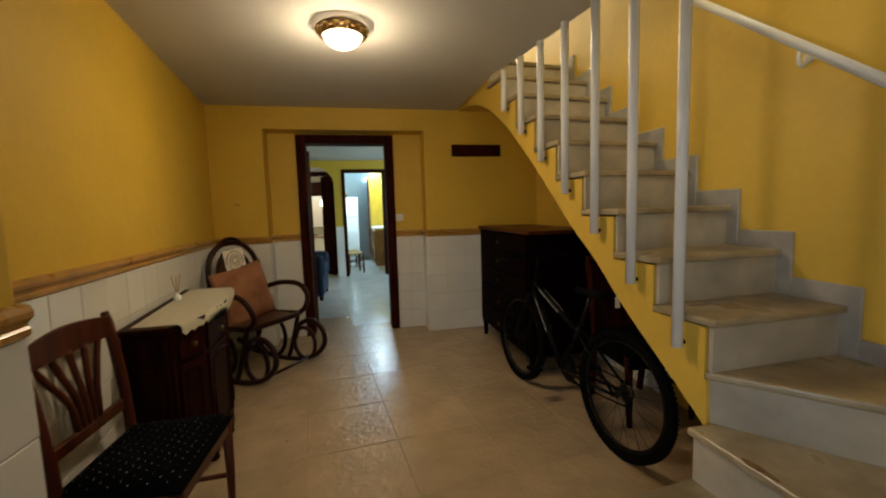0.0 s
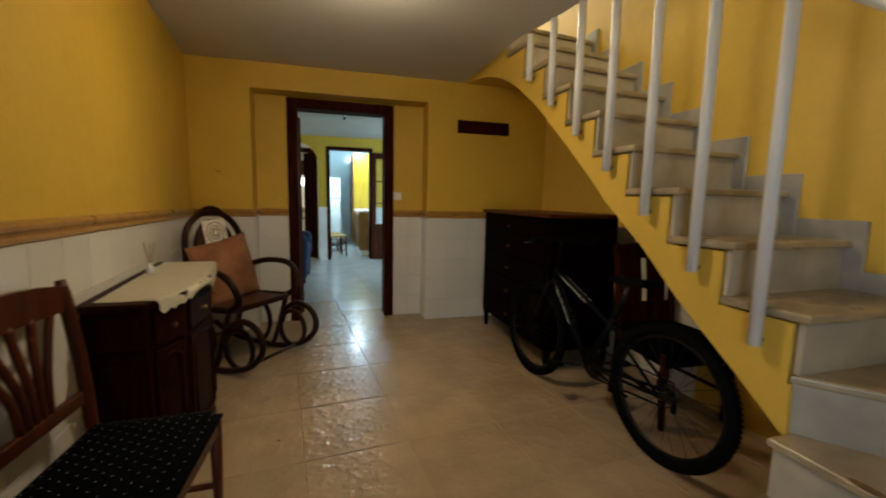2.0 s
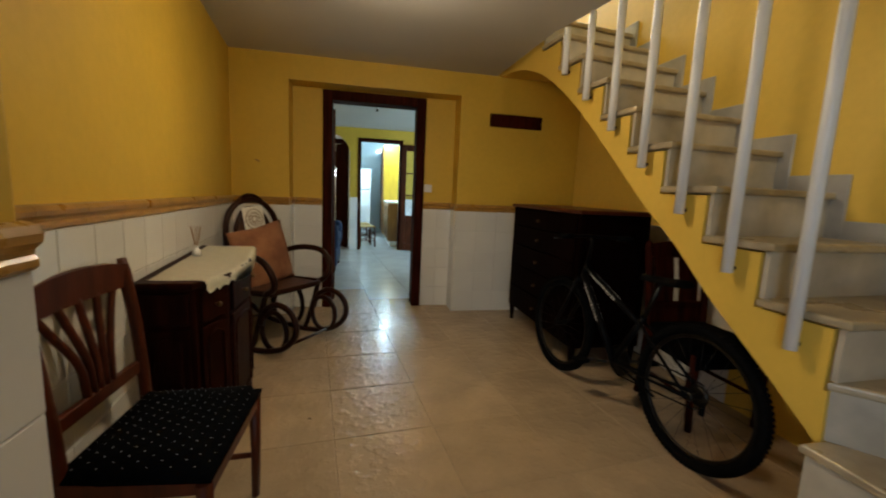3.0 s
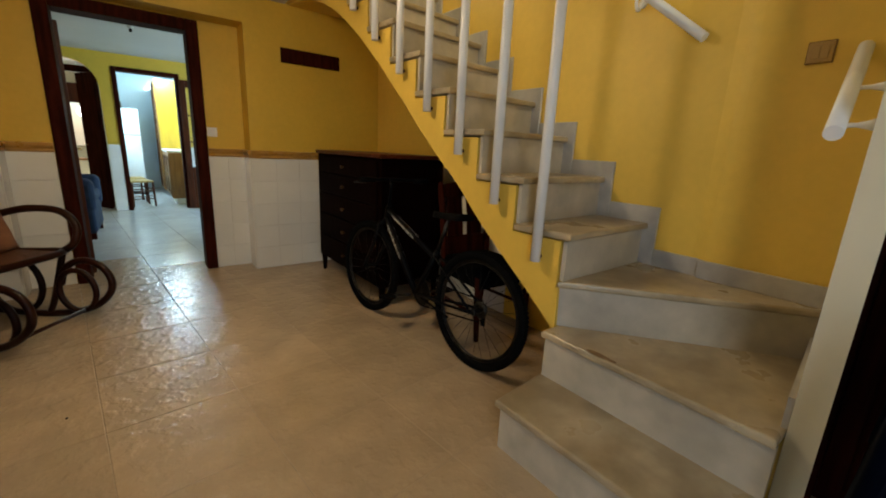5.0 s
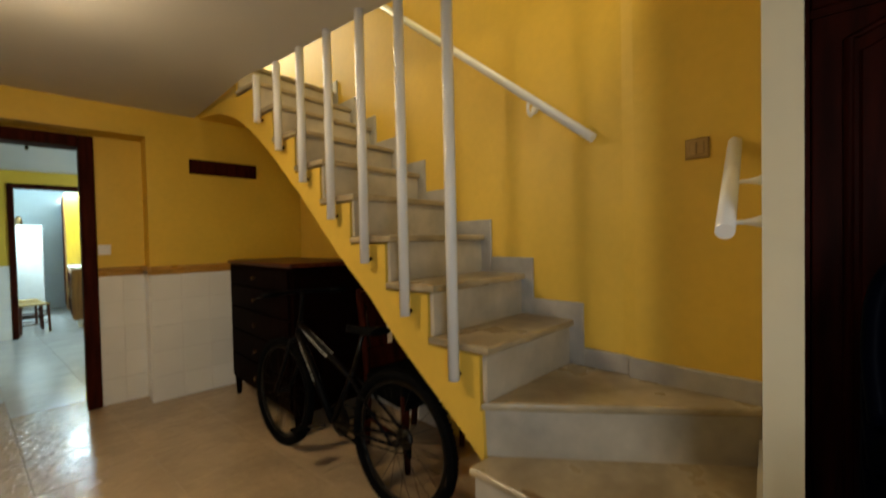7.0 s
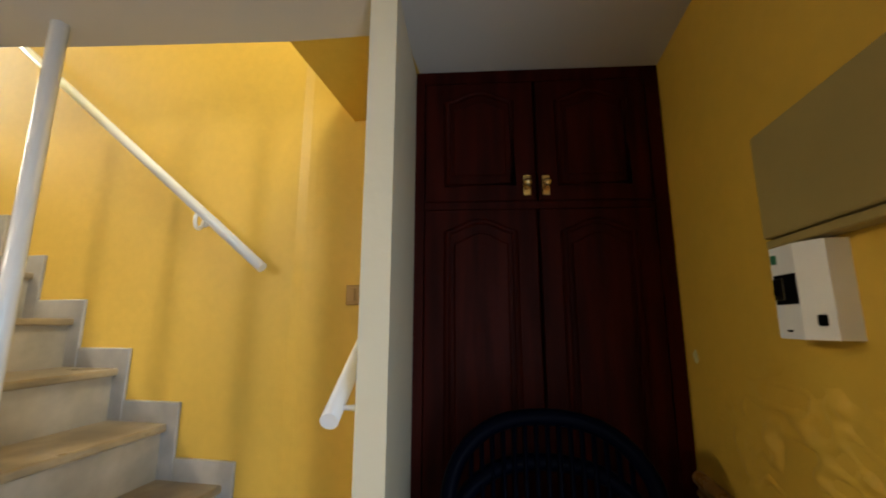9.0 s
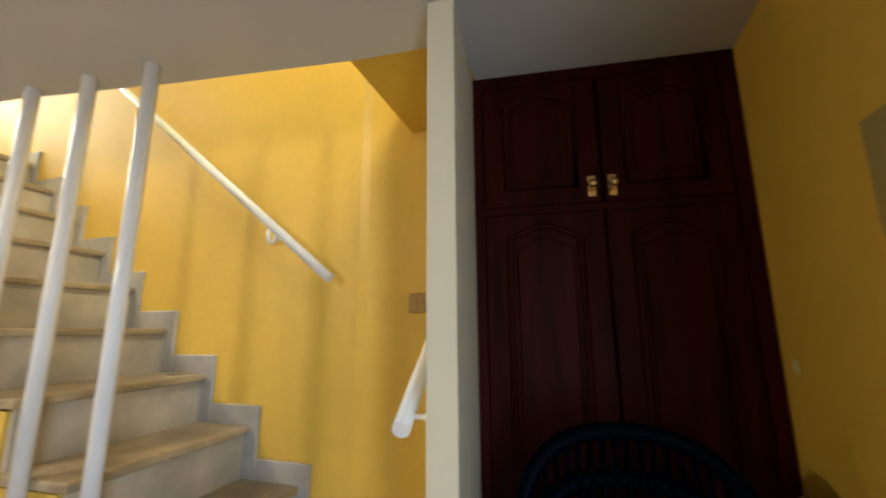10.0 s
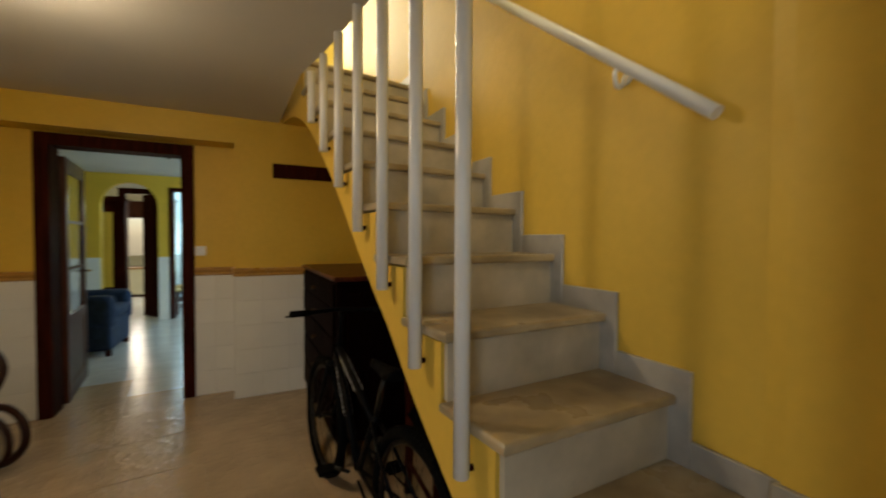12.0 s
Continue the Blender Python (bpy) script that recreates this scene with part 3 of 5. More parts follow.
                d.faces.new([d.verts.new(p) for p in ((x - s, y, z), (x, y - s * 1.9, z), (x + s, y, z), (x, y + s * 1.9, z))])
        tagged(part("dot_pattern", d, DOT, seat), kind="stuff")
    return t


dining_chair(pose(-0.50, 2.335, 0, 0, 0, -92) @ Matrix.Diagonal((1.08, 0.86, 0.97, 1)), "reddish dark wooden dining chair with a black dotted seat", True, CHAIR_WOOD)
dining_chair(pose(1.985, 2.88, 0, 0, 0, 178), "dark wooden chair with broad back slats pushed under the stairs", False, DARK_WOOD, True)


# ---- console cabinet with lace cloth ----
con = thing("console_cabinet", "dark carved wooden hall cabinet with chamfered front against the wall", "cabinet")
W0, W1 = left_x(2.72) + 0.014, left_x(3.78) + 0.014
top_pts = [(W0, 2.71), (-0.575, 2.715), (-0.495, 2.91), (-0.49, 3.27), (-0.585, 3.58), (W1, 3.79)]
def inset(pts, d):
    cx, cy = sum(p[0] for p in pts) / len(pts), sum(p[1] for p in pts) / len(pts)
    return [(p[0] + (cx - p[0]) * d if p[0] > -0.7 else p[0], p[1] + (cy - p[1]) * d) for p in pts]
part("top", bm_prism(top_pts, 0.772, 0.80, bevel=0.008, seg=3), CONSOLE, con)
part("body", bm_prism(inset(top_pts, 0.10), 0.10, 0.772), CONSOLE, con)
part("plinth", bm_prism(inset(top_pts, 0.05), 0.06, 0.115, bevel=0.01, seg=2), CONSOLE, con)
fp = inset(top_pts, 0.10)
for k in range(5):
    (xa, ya), (xb, yb) = fp[k], fp[k + 1]
    L = math.hypot(xb - xa, yb - ya)
    ang = math.atan2(yb - ya, xb - xa)
    base = Matrix.Translation((xa, ya, 0)) @ Matrix.Rotation(ang, 4, "Z")
    part("drawer_front", xf(bm_box(0.02, -0.014, 0.62, L - 0.02, 0.0, 0.75, bevel=0.005, seg=2), base), CONSOLE, con)
    dr = part("door", xf(bm_box(0.02, -0.012, 0.135, L - 0.02, 0.0, 0.60, bevel=0.005, seg=2), base), CONSOLE, con)
    part("panel_moulding", xf(bm_tube([(0.05, -0.014, 0.18), (L - 0.05, -0.014, 0.18), (L - 0.05, -0.014, 0.55), (L / 2, -0.014, 0.575), (0.05, -0.014, 0.55)], 0.006, sides=6, closed=True), base), CONSOLE, dr)
    if k in (1, 2, 3):
        part("knob", xf(bm_lathe([(0.004, 0), (0.006, 0.01), (0.012, 0.018), (0.009, 0.026), (0.002, 0.028)], sides=12), base @ Matrix.Translation((L / 2, -0.013, 0.685)) @ Matrix.Rotation(radians(90), 4, "X")), BRONZE, con, "small dull brass knob")
for x, y in ((-0.59, 2.79), (-0.53, 2.98), (-0.53, 3.25), (-0.62, 3.52), (-0.70, 3.67)):
    part("scroll_foot", bm_lathe([(0.02, 0.0), (0.032, 0.012), (0.026, 0.03), (0.034, 0.06), (0.03, 0.075)], at=(x, y, 0), sides=12), CONSOLE, con)

# lace cloth with scalloped edge hanging over the front
b = bmesh.new()
NX, NY = 26, 46
grid = []
for j in range(NY + 1):
    v = j / NY
    y = 2.755 + v * 0.98
    row = []
    for i in range(NX + 1):
        u = i / NX
        fx = -0.515 - 0.25 * abs(v - 0.42) ** 1.6
        edge = fx + 0.020 * abs(math.sin(v * math.pi * 17)) + 0.065
        x = (left_x(y) + 0.06) + u * (edge - left_x(y) - 0.06)
        brim = -0.497 - 0.09 * max(0, v - 0.5) / 0.5 - 0.05 * max(0, 0.2 - v) / 0.2
        over = max(0.0, x - brim)
        row.append(b.verts.new((min(x, brim + 0.012), y, 0.8035 - over * 1.1 + 0.0008 * math.sin(40 * x) * math.sin(37 * y))))
    grid.append(row)
for j in range(NY):
    for i in range(NX):
        f = b.faces.new((grid[j][i], grid[j][i + 1], grid[j + 1][i + 1], grid[j + 1][i]))
        f.smooth = True
bmesh.ops.solidify(b, geom=b.faces[:], thickness=0.002)
tagged(part("lace_tablecloth", b, LACE), "cream lace cloth with a scalloped edge on the cabinet", "tablecloth")

dif = thing("reed_diffuser", "small white reed diffuser bottle with thin brown sticks", "diffuser", pose(-0.775, 3.34, 0.806) @ Matrix.Diagonal((0.72, 0.72, 0.66, 1)))
part("bottle", bm_lathe([(0.022, 0), (0.027, 0.004), (0.027, 0.045), (0.018, 0.056), (0.011, 0.062), (0.011, 0.078), (0.013, 0.08)], sides=20), WHITE_PLASTIC, dif)
for i in range(6):
    a = i * 1.05
    part("stick", bm_tube([(0, 0, 0.03), (0.035 * math.cos(a), 0.035 * math.sin(a), 0.235)], 0.0018, sides=5), REED, dif)


# ---- rocking chair ----
rk = thing("rocking_chair", "dark bentwood rocking chair with looped sides and cane seat", "rocking chair", pose(-0.57, 4.25, 0, 0, 0, -126))
def loop(x, cy, cz, ry, rz, n=26):
    return [(x, cy + ry * math.cos(2 * math.pi * i / n), cz + rz * math.sin(2 * math.pi * i / n)) for i in range(n)]
for sx in (-1, 1):
    x = sx * 0.265
    part("rocker", bm_tube(spline([(x, -0.56, 0.13), (x, -0.38, 0.05), (x, -0.10, 0.021), (x, 0.15, 0.026), (x, 0.34, 0.075), (x, 0.455, 0.17), (x, 0.475, 0.27), (x, 0.42, 0.355), (x, 0.31, 0.385), (x, 0.20, 0.33), (x, 0.155, 0.22)], 6), 0.021, sides=10), BENT, rk)
    part("side_ring", bm_tube(loop(x - sx * 0.012, 0.265, 0.185, 0.115, 0.135), 0.018, sides=8, closed=True), BENT, rk)
    part("side_ring", bm_tube(loop(x - sx * 0.010, -0.12, 0.215, 0.165, 0.185), 0.018, sides=8, closed=True), BENT, rk)
    part("leg", bm_tube(spline([(x, 0.20, 0.43), (x, 0.16, 0.30), (x, 0.10, 0.12), (x, 0.06, 0.03)], 5), 0.019, sides=8), BENT, rk)
    part("leg", bm_tube(spline([(x, -0.20, 0.42), (x, -0.27, 0.25), (x, -0.34, 0.06)], 5), 0.019, sides=8), BENT, rk)
    part("armrest", bm_tube(spline([(x * 0.92, -0.215, 0.63), (x * 1.06, -0.10, 0.675), (x * 1.12, 0.04, 0.70), (x * 1.14, 0.20, 0.685), (x * 1.1, 0.29, 0.60), (x, 0.285, 0.50), (x, 0.20, 0.435)], 6), 0.022, sides=10), BENT, rk)
seat_loop = [(0.25, 0.22, 0.44), (0.265, 0.10, 0.437), (0.265, -0.15, 0.425), (0.22, -0.19, 0.42), (-0.22, -0.19, 0.42), (-0.265, -0.15, 0.425), (-0.265, 0.10, 0.437), (-0.25, 0.22, 0.44), (0, 0.245, 0.443)]
part("seat_frame", bm_tube(spline(seat_loop + [seat_loop[0]], 4)[:-1], 0.022, sides=8, closed=True), BENT, rk)
part("seat", bm_prism([(p[0] * 0.97, p[1] * 0.97) for p in seat_loop], 0.428, 0.444), WICKER, rk, "woven brown cane seat")
def bk(x, h):
    return (x, -0.16 - 0.08 * h ** 1.05, 0.42 + h * 0.65)
arch_pts = [bk(-0.215, 0.0), bk(-0.235, 0.3), bk(-0.24, 0.6), bk(-0.205, 0.82), bk(-0.11, 0.965), bk(0, 1.0), bk(0.11, 0.965), bk(0.205, 0.82), bk(0.24, 0.6), bk(0.235, 0.3), bk(0.215, 0.0)]
part("back_frame", bm_tube(spline(arch_pts, 6), 0.022, sides=10), BENT, rk)
inner = [bk(-0.15, 0.02), bk(-0.16, 0.35), bk(-0.15, 0.68), bk(-0.08, 0.86), bk(0, 0.90), bk(0.08, 0.86), bk(0.15, 0.68), bk(0.16, 0.35), bk(0.15, 0.02)]
part("inner_back_frame", bm_tube(spline(inner, 6), 0.017, sides=8), BENT, rk)
b = bmesh.new()
ip = spline(inner, 4)
face = b.faces.new([b.verts.new(p) for p in ip])
bmesh.ops.solidify(b, geom=[face], thickness=0.006)
part("back_panel", b, WICKER, rk, "woven cane back panel")
part("cross_bar", bm_tube([bk(-0.16, 0.5), bk(0.16, 0.5)], 0.009, sides=8), BENT, rk)
part("crest", bm_tube(spline([bk(-0.12, 0.97), bk(-0.06, 1.035), bk(0, 1.055), bk(0.06, 1.035), bk(0.12, 0.97)], 5), 0.014, sides=8), BENT, rk)
for yy, zz in ((0.30, 0.06), (-0.42, 0.065)):
    part("stretcher", bm_tube([(-0.265, yy, zz), (0.265, yy, zz)], 0.012, sides=8), BENT, rk)


def pillow(name, w, h, t, mat, m, label):
    b = bmesh.new()
    N = 18
    sides = []
    for s in (-1, 1):
        g = []
        for i in range(N + 1):
            row = []
            for j in range(N + 1):
                u, v = i / N * 2 - 1, j / N * 2 - 1
                k = max(0.0, (1 - u * u) * (1 - v * v)) ** 0.42
                pin = 1 - 0.07 * (1 - abs(u)) * abs(v) ** 3 - 0.07 * (1 - abs(v)) * abs(u) ** 3
                wob = 0.010 * noise.noise(Vector((u * 2.2, v * 2.2, s)))
                row.append(b.verts.new((u * w / 2 * pin, s * (t / 2 * k + wob * k), v * h / 2 * pin)))
            g.append(row)
        sides.append(g)
        for i in range(N):
            for j in range(N):
                f = b.faces.new((g[i][j], g[i + 1][j], g[i + 1][j + 1], g[i][j + 1]))
                f.smooth = True
    bmesh.ops.remove_doubles(b, verts=b.verts[:], dist=0.0005)
    ob = tagged(part(name, b, mat), label, "cushion")
    ob.matrix_world = m
    return ob


RM = pose(-0.57, 4.25, 0, 0, 0, -126)
pillow("cushion", 0.50, 0.48, 0.16, CUSHION, RM @ pose(0.015, -0.095, 0.645, 9, 9, 0), "dusty orange velvet cushion leaning on the rocking chair")
doily = thing("lace_headrest", "white square crochet lace pinned on the chair back", "doily", RM @ pose(0.0, -0.198, 0.925, 7, 5, 0))
part("cloth", bm_box(-0.095, -0.003, -0.095, 0.095, 0.003, 0.095, bevel=0.002), WHITE_LACE, doily)
for r, w in ((0.075, 0.004), (0.052, 0.003), (0.022, 0.004)):
    part("ring", bm_tube([(r * math.cos(2 * math.pi * i / 28), 0.004, r * math.sin(2 * math.pi * i / 28)) for i in range(28)], w, sides=5, closed=True), TAN_THREAD, doily)
for i in range(10):
    a = 2 * math.pi * i / 10
    part("petal", bm_tube([((0.036 + 0.012 * math.cos(q)) * math.cos(a + 0.18 * math.sin(q)), 0.004, (0.036 + 0.012 * math.cos(q)) * math.sin(a + 0.18 * math.sin(q))) for q in [2 * math.pi * k / 10 for k in range(10)]], 0.0022, sides=4, closed=True), TAN_THREAD, doily)

# ---- chest of drawers ----
ch = thing("chest_of_drawers", "tall dark wooden chest of drawers with brass knobs under the stairs", "chest of drawers")
X0, X1, Y0, Y1 = 1.515, 2.05, 3.47, 4.66
part("top", bm_box(X0 - 0.02, Y0 - 0.02, 1.09, X1 + 0.01, Y1 + 0.02, 1.118, bevel=0.007, seg=3), CHAIR_WOOD, ch, "worn reddish wooden top")
part("body", bm_box(X0, Y0, 0.15, X1, Y1, 1.088, bevel=0.004), CHEST, ch)
for x in (X0 + 0.03, X1 - 0.03):
    for y in (Y0 + 0.03, Y1 - 0.03):
        part("leg", bm_tube([(x, y, 0), (x, y, 0.16)], [0.018, 0.03], sides=4), CHEST, ch)
z = 1.07
for h in (0.145, 0.175, 0.185, 0.20, 0.20):
    d = part("drawer", bm_box(X0 - 0.016, Y0 + 0.04, z - h + 0.012, X0 - 0.0005, Y1 - 0.04, z, bevel=0.005, seg=2), CHEST, ch)
    kn = bm_lathe([(0.005, 0), (0.007, 0.01), (0.015, 0.018), (0.012, 0.028), (0.003, 0.031)], sides=12)
    part("knob", xf(kn, Matrix.Translation((X0 - 0.015, (Y0 + Y1) / 2, z - h / 2)) @ Matrix.Rotation(radians(-90), 4, "Y")), DULL_KNOB, d, "dull brass knob")
    z -= h
part("side_panel", bm_box(X0 + 0.06, Y0 - 0.008, 0.22, X1 - 0.06, Y0 - 0.0005, 1.02, bevel=0.003), CHEST, ch)

# ---- bicycle ----
BM = pose(1.545, 2.465, 0, 2, 0, 95.5) @ Matrix.Diagonal((0.985, 0.985, 0.985, 1))
bi = thing("bicycle", "dark mountain bicycle with worn silver lettering leaning on its stand", "bicycle", BM)
for hx in (0.0, 1.07):
    c = (hx, 0, 0.335)
    wh = part("wheel", xf(bm_lathe([(0.012, -0.04), (0.022, -0.034), (0.014, -0.02), (0.014, 0.02), (0.022, 0.034), (0.012, 0.04)], sides=14), Matrix.Translation(c) @ Matrix.Rotation(radians(90), 4, "X")), STEEL, bi)
    part("tyre", bm_tube([(hx + 0.307 * math.cos(2 * math.pi * i / 56), 0, 0.335 + 0.307 * math.sin(2 * math.pi * i / 56)) for i in range(56)], 0.0255, sides=10, closed=True), BLACK, wh, "knobbly black tyre")
    tread = bmesh.new()
    for i in range(90):
        for sy in (-0.012, 0.012):
            a = 2 * math.pi * (i + (0.5 if sy > 0 else 0)) / 90
            xf_m = Matrix.Translation((hx, sy, 0.335)) @ Matrix.Rotation(-a, 4, "Y") @ Matrix.Translation((0.3275, 0, 0))
            pts8 = [xf_m @ Vector(p) for p in ((-0.006, -0.007, -0.006), (0.003, -0.007, -0.006), (0.003, 0.007, -0.006), (-0.006, 0.007, -0.006), (-0.006, -0.007, 0.006), (0.003, -0.007, 0.006), (0.003, 0.007, 0.006), (-0.006, 0.007, 0.006))]
            vs = [tread.verts.new(p) for p in pts8]
            for q in ((4, 5, 6, 7), (1, 2, 6, 5), (0, 1, 5, 4), (2, 3, 7, 6), (3, 2, 1, 0)):
                tread.faces.new([vs[k] for k in q])
    tagged(part("tyre_tread", tread, BLACK, wh), kind="stuff")
    part("rim", bm_tube([(hx + 0.276 * math.cos(2 * math.pi * i / 48), 0, 0.335 + 0.276 * math.sin(2 * math.pi * i / 48)) for i in range(48)], 0.0105, sides=8, closed=True), STEEL, wh, "dull steel rim")
    for i in range(24):
        a = 2 * math.pi * i / 24
        s = 0.03 if i % 2 else -0.03
        o = a + (0.5 if i % 4 < 2 else -0.5)
        part("spoke", bm_tube([(hx + 0.018 * math.cos(o), s, 0.335 + 0.018 * math.sin(o)), (hx + 0.27 * math.cos(a), 0, 0.335 + 0.27 * math.sin(a))], 0.0011, sides=4), STEEL, wh)
HT, HB, BB, ST, SAD = (0.865, 0, 0.80), (0.895, 0, 0.695), (0.53, 0, 0.28), (0.35, 0, 0.60), (0.275, 0, 0.80)
part("head_tube", bm_tube([HT, HB], 0.019, sides=12), BIKE, bi)
part("top_tube", bm_tube([(0.87, 0, 0.775), (0.378, 0, 0.555)], 0.016, sides=12), BIKE, bi)
part("down_tube", bm_tube([(0.885, 0, 0.72), BB], 0.020, sides=12), BIKE, bi)
part("seat_tube", bm_tube([BB, ST], 0.0165, sides=12), BIKE, bi)
part("seat_post", bm_tube([ST, SAD], 0.012, sides=12), STEEL, bi)
for s in (-1, 1):
    part("chain_stay", bm_tube([BB, (0.30, s * 0.03, 0.30), (0, s * 0.05, 0.335)], 0.009, sides=8), BIKE, bi)
    part("seat_stay", bm_tube([(0.362, s * 0.015, 0.57), (0.25, s * 0.035, 0.50), (0, s * 0.05, 0.335)], 0.008, sides=8), BIKE, bi)
    part("fork_blade", bm_tube([(0.905, s * 0.045, 0.68), (0.965, s * 0.05, 0.52), (1.07, s * 0.05, 0.335)], 0.0115, sides=8), BIKE, bi)
    part("grip", bm_tube([(0.815, s * 0.17, 0.975), (0.80, s * 0.27, 0.975)], 0.0165, sides=10), BLACK, bi)
    part("brake_lever", bm_tube([(0.83, s * 0.17, 0.965), (0.87, s * 0.21, 0.955), (0.855, s * 0.28, 0.955)], 0.005, sides=6), STEEL, bi)
    part("crank", bm_tube([(0.53, s * 0.05, 0.28), (0.53 + s * 0.15, s * 0.06, 0.28 - s * 0.05)], 0.009, sides=6), STEEL, bi)
    part("pedal", bm_box(0.53 + s * 0.15 - 0.04, min(s * 0.065, s * 0.15), 0.27 - s * 0.05, 0.53 + s * 0.15 + 0.04, max(s * 0.065, s * 0.15), 0.29 - s * 0.05, bevel=0.004), BLACK, bi)
part("fork_crown", bm_tube([(0.902, -0.05, 0.685), (0.902, 0.05, 0.685)], 0.016, sides=8), BIKE, bi)
part("stem", bm_tube([HT, (0.845, 0, 0.945), (0.875, 0, 0.975)], 0.012, sides=10), BIKE, bi)
part("handlebar", bm_tube([(0.80, -0.265, 0.975), (0.83, -0.14, 0.975), (0.875, 0, 0.975), (0.83, 0.14, 0.975), (0.80, 0.265, 0.975)], 0.0115, sides=10), BIKE, bi)
b = bmesh.new()
sect = []
for i in range(11):
    u = i / 10
    w = 0.012 + 0.062 * (1 - u) ** 1.4 * (1 if u > 0.06 else 0.8)
    x = 0.135 + u * 0.27
    h = 0.835 + 0.012 * (1 - u) ** 2 - 0.006 * u
    sect.append([b.verts.new((x, w * math.cos(q), h - 0.03 + 0.032 * max(0, math.sin(q)) + (0.008 * math.sin(q) if math.sin(q) < 0 else 0))) for q in [2 * math.pi * k / 14 for k in range(14)]])
for i in range(10):
    for k in range(14):
        f = b.faces.new((sect[i][k], sect[i][(k + 1) % 14], sect[i + 1][(k + 1) % 14], sect[i + 1][k]))
        f.smooth = True
b.faces.new(sect[0][::-1])
b.faces.new(sect[-1])
part("saddle", b, BLACK, bi, "black padded saddle")
part("chainring", xf(bm_lathe([(0.02, -0.002), (0.085, -0.002), (0.09, 0.0), (0.085, 0.002), (0.02, 0.002)], sides=36), Matrix.Translation((0.53, -0.045, 0.28)) @ Matrix.Rotation(radians(90), 4, "X")), STEEL, bi)
part("sprocket", xf(bm_lathe([(0.015, -0.014), (0.05, -0.014), (0.035, 0.012), (0.015, 0.012)], sides=24), Matrix.Translation((0, -0.04, 0.335)) @ Matrix.Rotation(radians(90), 4, "X")), STEEL, bi)
part("chain", bm_tube([(0, -0.045, 0.385), (0.53, -0.045, 0.37), (0.60, -0.045, 0.33), (0.61, -0.045, 0.26), (0.53, -0.045, 0.19), (0.03, -0.045, 0.25), (-0.02, -0.045, 0.29)], 0.0045, sides=5, closed=True), BLACK, bi)
part("kickstand", bm_tube([(0.42, 0.045, 0.29), (0.15, 0.075, 0.262)], 0.0065, sides=8), BLACK, bi)
part("derailleur", bm_box(-0.02, -0.06, 0.235, 0.012, -0.047, 0.30, bevel=0.005), BLACK, bi)
part("brake_cable", bm_tube(spline([(0.85, -0.1, 0.97), (0.95, -0.05, 0.93), (0.90, -0.02, 0.84), (0.70, -0.02, 0.66)], 6), 0.0025, sides=5), BLACK, bi)
# worn lettering on both sides of the tubes, as bars
for a, bb, n in (((0.80, 0.744), (0.56, 0.637), 15), ((0.845, 0.670), (0.679, 0.465), 13)):
    bars = bmesh.new()
    for s in (-1, 1):
        for i in range(n):
            t0, t1 = i / n + 0.01, (i + 0.45 + 0.35 * ((i * 7) % 3) / 3) / n
            p0, p1 = Vector((a[0], 0, a[1])).lerp(Vector((bb[0], 0, bb[1])), t0), Vector((a[0], 0, a[1])).lerp(Vector((bb[0], 0, bb[1])), t1)
            up = Vector((-(p1 - p0).z, 0, (p1 - p0).x)).normalized() * (0.0058 + 0.0018 * ((i * 5) % 3))
            yy = s * 0.0212
            bars.faces.new([bars.verts.new((q.x, yy, q.z)) for q in (p0 - up, p1 - up, p1 + up, p0 + up)])
    tagged(part("lettering", bars, LETTER, bi, "worn silver lettering"), kind="stuff")

# ---- board, switches, stain ----
tagged(part("wall_board", bm_box(1.292, FAR - 0.022, 1.847, 1.828, FAR - 0.0005, 1.968, bevel=0.004), DARK_WOOD), "dark wooden board fixed high on the yellow wall", "board")


def switch(name, m, w, h, rockers, plate, label):
    t = thing(name, label, "switch", m)
    part("plate", bm_box(-w / 2, -0.009, -h / 2, w / 2, -0.0005, h / 2, bevel=0.003, seg=2), plate, t)
    if rockers > 1:
        part("frame", bm_box(-w / 2 - 0.003, -0.006, -h / 2 - 0.003, w / 2 + 0.003, -0.0006, h / 2 + 0.003), BRONZE, t)
    rw = (w - 0.022) / rockers
    for i in range(rockers):
        x = -w / 2 + 0.011 + i * rw
        part("rocker", bm_box(x + 0.001, -0.014, -h / 2 + 0.012, x + rw - 0.001, -0.0085, h / 2 - 0.012, bevel=0.002), plate, t)


switch("light_switch", pose(0.745, RECESS, 1.225), 0.078, 0.078, 1, WHITE_PLASTIC, "white plastic light switch beside the door frame")
GOLD_PLATE = material("tan_switch_plate", (0.42, 0.27, 0.10), 0.35, vary=0.1, scale=12)
switch("light_switch", pose(RIGHT - 0.0205, 1.437, 1.577, 0, 0, -90), 0.074, 0.072, 2, GOLD_PLATE, "tan double light switch on the stair wall")

# ---- built-in closet doors ----
cl = thing("closet", "dark red-brown built-in closet with arched panel doors", "closet")
CX = 1.80
CLOSET = material("dark_mahogany", (0.055, 0.0060, 0.0025), 0.5, spec=0.06, second=(0.024, 0.0026, 0.001), scale=4, fine=0.4, fine_scale=60, bump=0.06, stretch=(6, 6, 0.6))
part("frame", bm_box(CX, 0.335, 0.0, CX + 0.05, 0.372, CEIL - 0.002), CLOSET, cl)
part("frame", bm_box(CX, 0.998, 0.0, CX + 0.05, 1.024, CEIL - 0.002), CLOSET, cl)
part("frame", bm_box(CX, 0.373, CEIL - 0.045, CX + 0.05, 0.997, CEIL - 0.002), CLOSET, cl)
